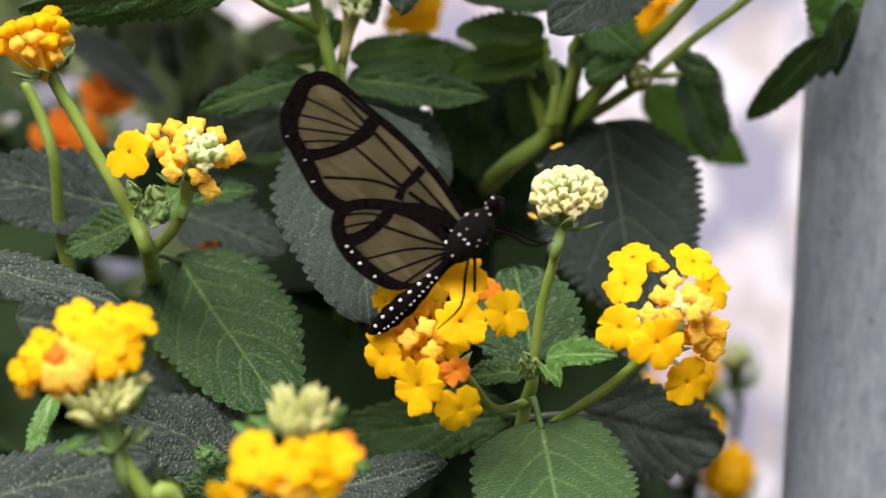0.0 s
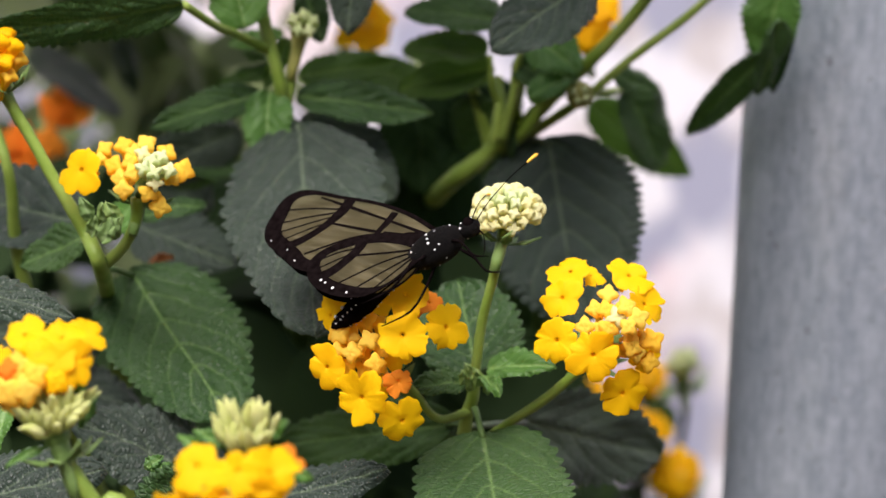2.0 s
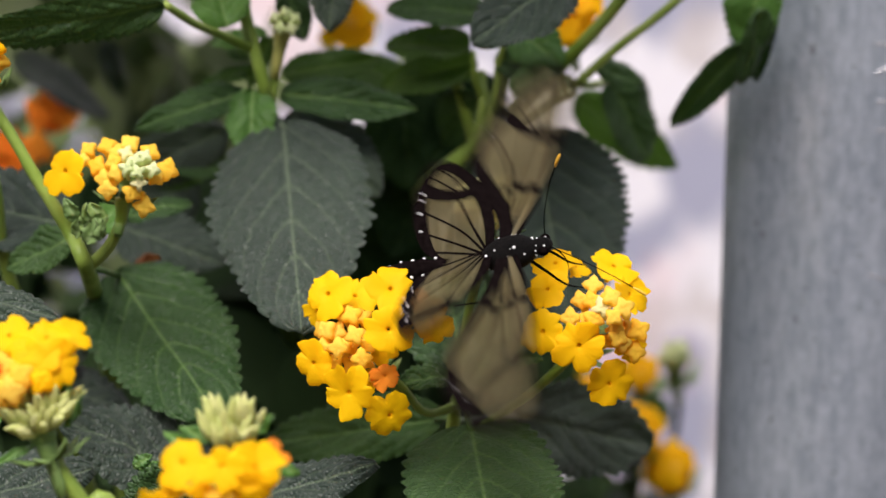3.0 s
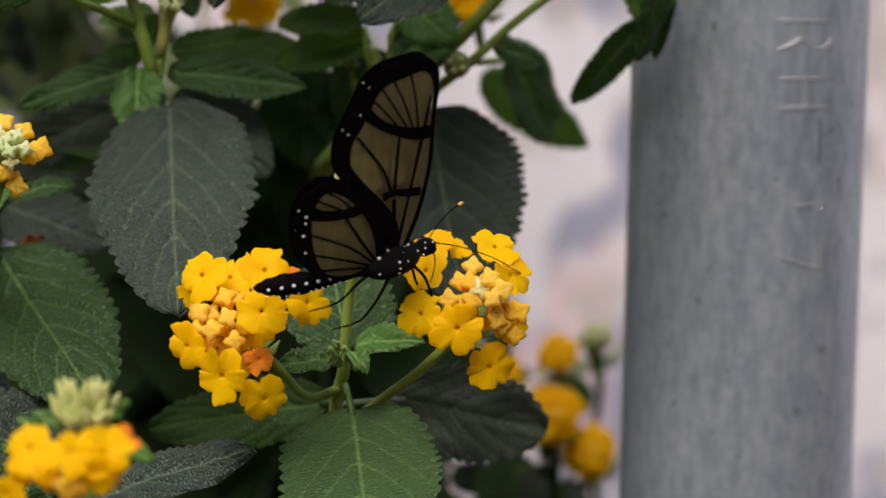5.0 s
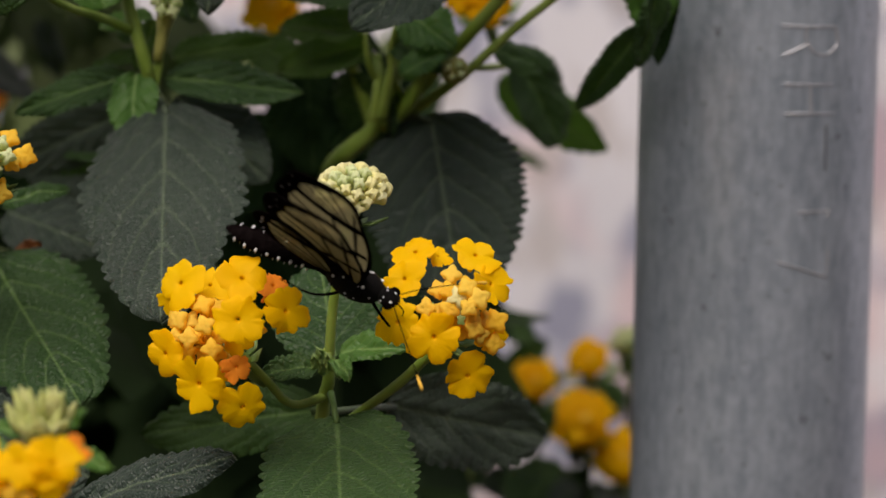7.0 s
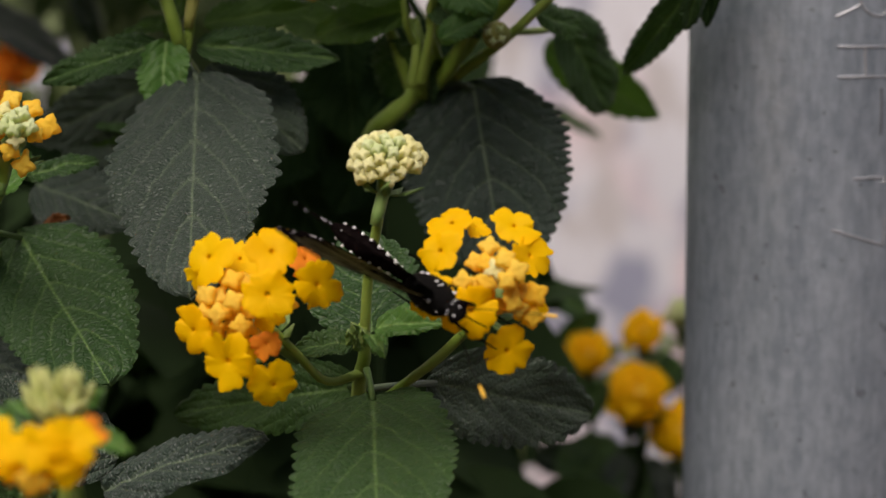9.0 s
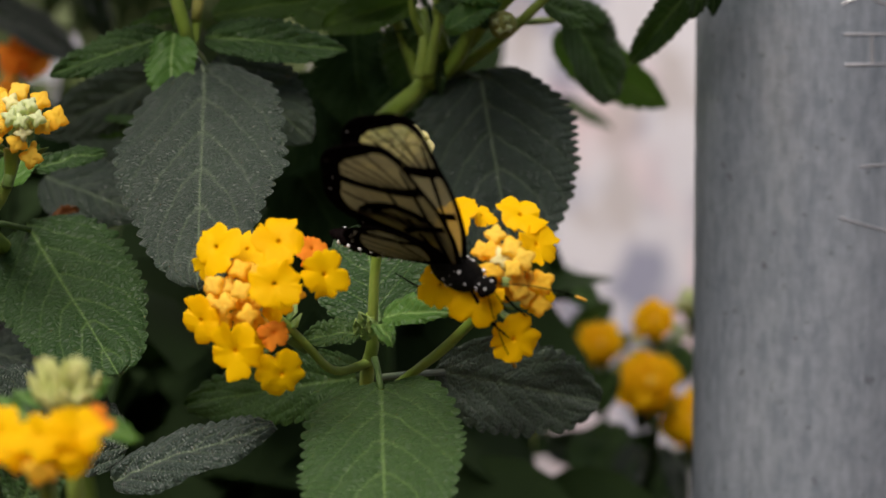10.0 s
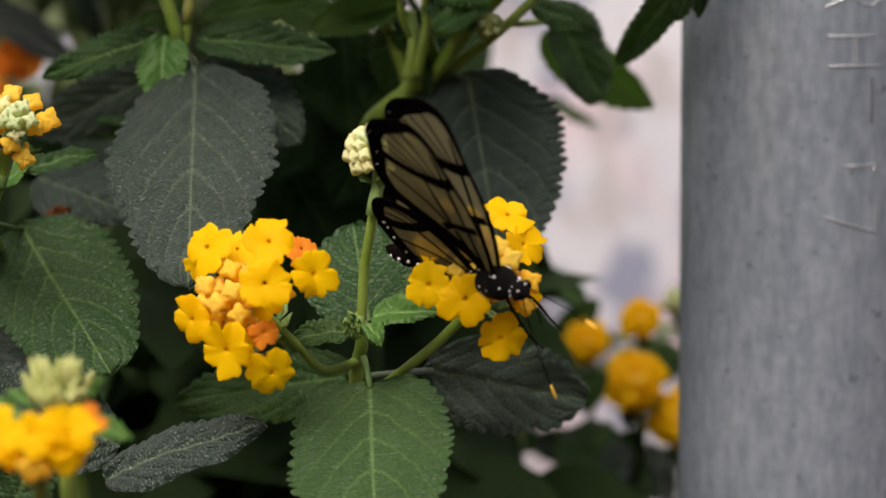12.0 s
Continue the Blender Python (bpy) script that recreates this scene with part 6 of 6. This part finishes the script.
def motions():
    walk(insect, [
        (0.0, pose(-0.00519, -0.00974, 0.00295, -2.4, -49.7, -14.2)),
        (0.1, pose(-0.00667, -0.00951, 0.00297, 2.9, -53.8, -16.8)),
        (0.2, pose(-0.00649, -0.00924, 0.00350, -7.8, -56.0, -14.2)),
        (0.3, pose(-0.00670, -0.00917, 0.00370, -7.9, -57.2, -13.8)),
        (0.4, pose(-0.00661, -0.00856, 0.00386, -5.1, -56.3, -19.1)),
        (0.5, pose(-0.00525, -0.00812, 0.00378, -14.2, -53.7, -19.0)),
        (0.6, pose(-0.00334, -0.00862, 0.00408, -26.9, -50.3, -9.8)),
        (0.7, pose(-0.00238, -0.00806, 0.00454, -20.4, -47.4, -15.5)),
        (0.8, pose(-0.00232, -0.00812, 0.00497, -14.2, -46.4, -15.9)),
        (0.9, pose(-0.00141, -0.00800, 0.00510, -20.1, -43.9, -14.9)),
        (1.0, pose(-0.00141, -0.00792, 0.00479, -25.9, -42.9, -14.4)),
        (1.1, pose(-0.00071, -0.00795, 0.00501, -24.2, -41.1, -14.4)),
        (1.2, pose(-0.00086, -0.00803, 0.00412, -26.4, -40.1, -14.6)),
        (1.3, pose(-0.00166, -0.00805, 0.00397, -25.7, -40.7, -15.2)),
        (1.4, pose(-0.00070, -0.00772, 0.00374, -39.9, -38.3, -15.1)),
        (1.5, pose(0.00033, -0.00756, 0.00416, -46.3, -36.8, -14.5)),
        (1.6, pose(-0.00262, -0.00746, 0.00627, -32.6, -44.9, -16.7)),
        (1.7, pose(-0.00202, -0.00748, 0.00638, -37.5, -43.0, -14.9)),
        (1.8, pose(-0.00183, -0.00763, 0.00599, -39.0, -43.1, -14.0)),
        (1.9, pose(-0.00200, -0.00791, 0.00504, -42.3, -39.6, -11.7)),
        (2.0, pose(0.00012, -0.00814, 0.00382, -51.3, -32.1, -8.9)),
        (2.1, pose(-0.00058, -0.00823, 0.00344, -49.2, -30.3, -10.8)),
        (2.2, pose(0.00070, -0.00817, 0.00168, -65.5, -22.5, -11.9)),
        (2.3, pose(0.00206, -0.00814, 0.00134, -69.7, -17.9, -13.7)),
        (2.4, pose(0.00491, -0.00715, 0.00068, -73.2, -5.2, -25.7)),
        (2.5, pose(0.00604, -0.00745, 0.00126, -71.7, -3.9, -24.0)),
        (2.6, pose(0.00407, -0.00717, 0.00233, -54.0, -8.2, -27.7)),
        (2.7, pose(0.00298, -0.00732, 0.00376, -29.7, -11.0, -29.1)),
        (2.8, pose(0.00415, -0.00702, 0.00480, -28.7, -13.1, -29.5)),
        (2.9, pose(0.01379, -0.00676, 0.00365, -45.1, -10.8, -30.3)),
        (3.0, pose(0.01542, -0.00877, 0.00208, 49.9, -15.7, -26.8)),
        (3.1, pose(0.01493, -0.00985, 0.00220, 45.3, -12.5, -24.4)),
        (3.2, pose(0.01564, -0.01023, 0.00156, 46.1, -9.7, -21.6)),
        (4.8, pose(0.01794, -0.01187, -0.00214, 18.1, -13.7, 29.3)),
        (5.0, pose(0.01773, -0.01177, -0.00135, 18.7, -12.7, 32.3)),
        (5.5, pose(0.01779, -0.01173, -0.00136, 18.6, -11.1, 30.2)),
        (5.8, pose(0.01636, -0.01214, -0.00073, 17.0, -12.1, 28.7)),
        (6.0, pose(0.01685, -0.01074, 0.00114, 17.9, -16.7, 18.3)),
        (6.1, pose(0.01522, -0.01071, 0.00113, 21.3, -19.8, 13.7)),
        (6.2, pose(0.01746, -0.01086, 0.00018, 24.6, -12.7, 7.6)),
        (6.4, pose(0.01674, -0.01077, -0.00021, 36.3, -11.6, -2.6)),
        (6.5, pose(0.01640, -0.00933, -0.00235, 42.6, -8.7, -20.1)),
        (6.6, pose(0.01572, -0.00967, -0.00273, 45.7, -5.1, -18.8)),
        (6.7, pose(0.01548, -0.01002, -0.00338, 47.8, -2.4, -17.3)),
        (6.8, pose(0.01359, -0.01038, -0.00373, 50.0, 6.7, -17.2)),
        (7.0, pose(0.01520, -0.01052, -0.00439, 57.0, 19.9, -19.6)),
        (7.1, pose(0.01634, -0.01236, -0.00519, 65.0, 30.8, -13.3)),
        (7.2, pose(0.01646, -0.01128, -0.00640, 66.6, 31.6, -26.6)),
        (8.0, pose(0.02188, -0.01089, -0.01104, 65.4, 22.1, -33.4)),
        (8.8, pose(0.01967, -0.00953, -0.01038, 64.0, 18.0, -43.4)),
        (9.0, pose(0.02164, -0.00967, -0.01134, 62.7, 16.4, -43.3)),
        (9.2, pose(0.02223, -0.01035, -0.01196, 60.3, 19.9, -39.5)),
        (9.3, pose(0.02222, -0.00908, -0.01074, 58.6, 12.9, -44.7)),
        (9.4, pose(0.02117, -0.00856, -0.00936, 65.4, 1.0, -42.6)),
        (9.5, pose(0.02319, -0.00763, -0.00664, 57.3, -15.1, -42.6)),
        (9.6, pose(0.02221, -0.00761, -0.00635, 58.3, -14.0, -40.2)),
        (9.7, pose(0.02310, -0.00771, -0.00673, 53.4, -9.7, -37.9)),
        (9.8, pose(0.02492, -0.00791, -0.00756, 48.0, -2.4, -36.2)),
        (9.9, pose(0.02444, -0.00819, -0.00876, 48.4, 9.0, -36.2)),
        (10.0, pose(0.02527, -0.00827, -0.00893, 46.0, 17.3, -36.9)),
        (10.1, pose(0.02536, -0.00927, -0.00894, 48.7, 17.6, -32.1)),
        (10.2, pose(0.02402, -0.00986, -0.00946, 55.7, 18.3, -31.7)),
        (10.3, pose(0.02322, -0.01017, -0.00958, 58.7, 21.2, -33.7)),
        (10.4, pose(0.02270, -0.01099, -0.00982, 60.2, 20.9, -30.3)),
        (10.5, pose(0.02245, -0.01112, -0.00970, 59.9, 19.8, -31.5)),
        (10.6, pose(0.01908, -0.00916, -0.01010, 81.9, 23.5, -49.5)),
        (10.7, pose(0.02100, -0.00915, -0.00863, 66.5, 7.0, -41.7)),
        (10.8, pose(0.02469, -0.00876, -0.00932, 44.4, 9.7, -46.0)),
        (10.9, pose(0.02660, -0.00906, -0.01159, 46.6, 10.9, -48.3)),
        (11.0, pose(0.02774, -0.00876, -0.01055, 47.2, 9.9, -49.7)),
        (11.1, pose(0.02762, -0.00906, -0.01137, 45.4, 8.6, -50.0)),
        (11.2, pose(0.02731, -0.00930, -0.01164, 49.6, 7.2, -50.5)),
        (11.3, pose(0.02524, -0.00905, -0.00915, 52.5, 1.3, -49.0)),
        (11.4, pose(0.02596, -0.00907, -0.00806, 53.0, -0.7, -49.2)),
        (11.5, pose(0.02751, -0.00935, -0.00887, 52.8, -4.6, -48.8)),
        (11.6, pose(0.03018, -0.00926, -0.01001, 42.8, -3.4, -47.7)),
        (11.7, pose(0.02979, -0.00892, -0.00893, 42.5, -2.7, -46.4)),
        (11.8, pose(0.02979, -0.00872, -0.00860, 40.3, 1.2, -46.1)),
        (11.9, pose(0.03188, -0.00883, -0.01001, 37.5, 6.3, -46.1)),
        (12.0, pose(0.03361, -0.00870, -0.01028, 36.2, 8.2, -45.2)),
    ])
    # seconds, sweep of the forewing, sweep of the hindwing, flap, twist
    beats = [
        (0, 97, 89, 2.0, 5),
        (0.1, 94, 87, 3.0, -2),
        (0.2, 98, 91, 2.0, -10),
        (0.3, 100, 93, 3.0, -17),
        (0.4, 105, 96, 3.0, -25),
        (0.5, 110, 100, 3.0, -32),
        (0.6, 115, 104, 2.0, -32),
        (0.7, 119, 108, 3.0, -32),
        (0.8, 119, 108, 3.0, -31),
        (0.9, 124, 112, 2.0, -31),
        (1, 129, 116, 2.0, -24),
        (1.1, 131, 119, 2.0, -20),
        (1.2, 131, 119, 2.0, -17),
        (1.3, 128, 118, 3.0, -13),
        (1.4, 130, 121, 2.0, -9),
        (1.5, 134, 124, 2.0, -13),
        (1.6, 117, 112, 3.0, -12),
        (1.7, 119, 113, 2.0, -12),
        (1.8, 119, 113, 2.0, -11),
        (1.9, 129, 120, 2.0, -11),
        (2, 138, 126, 2.0, -10),
        (2.1, 139, 127, 2.0, -10),
        (2.2, 144, 131, 2.0, -5),
        (2.3, 142, 130, 2.0, 0),
        (2.4, 157, 140, 2.0, 6),
        (2.5, 152, 137, 2.0, 4),
        (2.6, 156, 139, 4.0, 10),
        (2.7, 141, 128, 29.0, 8),
        (2.8, 149, 134, 15.0, 5),
        (2.9, 137, 124, 9.0, 2),
        (2.97, 104, 100, 30.0, 1),
        (2.985, 95, 94, 47.0, 1),
        (3, 88, 90, 68.0, 0),
        (3.015, 84, 88, 90.0, 0),
        (3.03, 83, 88, 106.0, 1),
        (3.07, 80, 86, 104.0, 3),
        (3.1, 66, 74, 70.0, 5),
        (3.2, 65, 73, 5.0, 10),
        (4.8, 85, 88, 0.5, 11),
        (5, 88, 90, 0.5, 7),
        (5.5, 89, 91, 0.5, 4),
        (5.8, 86, 89, 0.5, -6),
        (6, 90, 92, 0.5, -2),
        (6.1, 92, 94, 0.5, -4),
        (6.2, 100, 101, 0.5, -1),
        (6.4, 92, 97, 4.0, 2),
        (6.5, 85, 93, 4.0, 4),
        (6.6, 88, 92, 4.0, 2),
        (6.7, 94, 92, 4.0, 3),
        (6.8, 95, 90, 4.0, 3),
        (7, 92, 80, 3.0, 3),
        (7.1, 102, 100, 3.0, 5),
        (7.2, 86, 101, 3.0, 8),
        (8, 92, 97, 3.0, 4),
        (8.8, 87, 84, 2.0, 1),
        (9, 87, 82, 3.0, 0),
        (9.2, 97, 91, 3.0, -2),
        (9.3, 87, 85, 2.0, -3),
        (9.4, 89, 87, 6.0, -4),
        (9.5, 86, 86, 4.0, -5),
        (9.6, 85, 79, 4.0, -9),
        (9.7, 87, 73, 4.0, -14),
        (9.8, 95, 71, 4.0, -18),
        (9.9, 97, 66, 4.0, -22),
        (10, 97, 59, 4.0, -26),
        (10.1, 98, 67, 4.0, -21),
        (10.2, 95, 72, 4.0, -16),
        (10.3, 90, 75, 2.0, -11),
        (10.4, 94, 84, 3.0, -5),
        (10.5, 87, 87, 2.0, -0),
        (10.6, 138, 124, 74.0, -1),
        (10.7, 90, 91, 4.0, -3),
        (10.8, 87, 90, 8.0, -4),
        (10.9, 91, 94, 3.0, -6),
        (11, 87, 93, 2.0, -7),
        (11.1, 84, 94, 2.0, -5),
        (11.2, 85, 98, 2.0, -3),
        (11.3, 87, 103, 2.0, -1),
        (11.4, 88, 107, 3.0, 1),
        (11.5, 83, 107, 3.0, 3),
        (11.6, 80, 102, 3.0, 1),
        (11.7, 76, 98, 3.0, -2),
        (11.8, 80, 98, 3.0, -4),
        (11.9, 90, 103, 3.0, -6),
        (12, 94, 104, 3.0, -8),
    ]
    for thing, kind, side in insect_wings:
        walk(thing, [(t, beat(fore if kind == "fore" else hind, flap, twist, kind, side)) for t, fore, hind, flap, twist in beats])
    walk(insect_abdomen, [(t, bend(nod, turn)) for t, nod, turn in (
        (0.0, 3, 0), (0.5, 4, 4), (1.0, 2, -6), (1.5, 2, -7), (2.0, 1, -15), (2.5, 2, -15), (3.0, 10, 5), (5.0, -2, -17), (5.5, -3, -14), (6.0, -2, -4), (6.5, 12, 1), (7.0, 3, 4), (7.2, 13, 3), (9.0, 5, -3), (9.5, 2, 8), (10.0, 4, 16), (10.5, 2, 5), (11.0, -11, 3), (11.5, -11, -0), (12.0, 2, 8))])
    # seconds, how far an antenna is raised, how far it is spread
    feelers = {
        1: ((0, 2, 58), (0.5, 6, 66), (1, 22, 62), (1.5, 42, 26), (2, 46, 22), (2.5, 62, 22), (5, -10, 38), (5.5, -10, 38), (6, -2, 38), (6.5, -42, 54), (9, 2, 22), (9.5, -6, 10), (10, -50, 58), (10.5, 22, 14), (11, 10, 2), (11.5, -22, 14), (12, 2, -6)),
        -1: ((0, -26, 66), (0.5, -50, 62), (1, -34, 50), (1.5, -42, 50), (2, -34, 58), (2.5, -50, 22), (5, -30, 10), (5.5, -30, 6), (6, -2, 70), (6.5, 18, 54), (9, 14, 26), (9.5, -78, 6), (10, -78, 70), (10.5, 30, 30), (11, -26, 38), (11.5, -22, 34), (12, -66, 50))}
    for thing, side in insect_antennae:
        walk(thing, [(t, feel(up, spread, side)) for t, up, spread in feelers[side]])


motions()
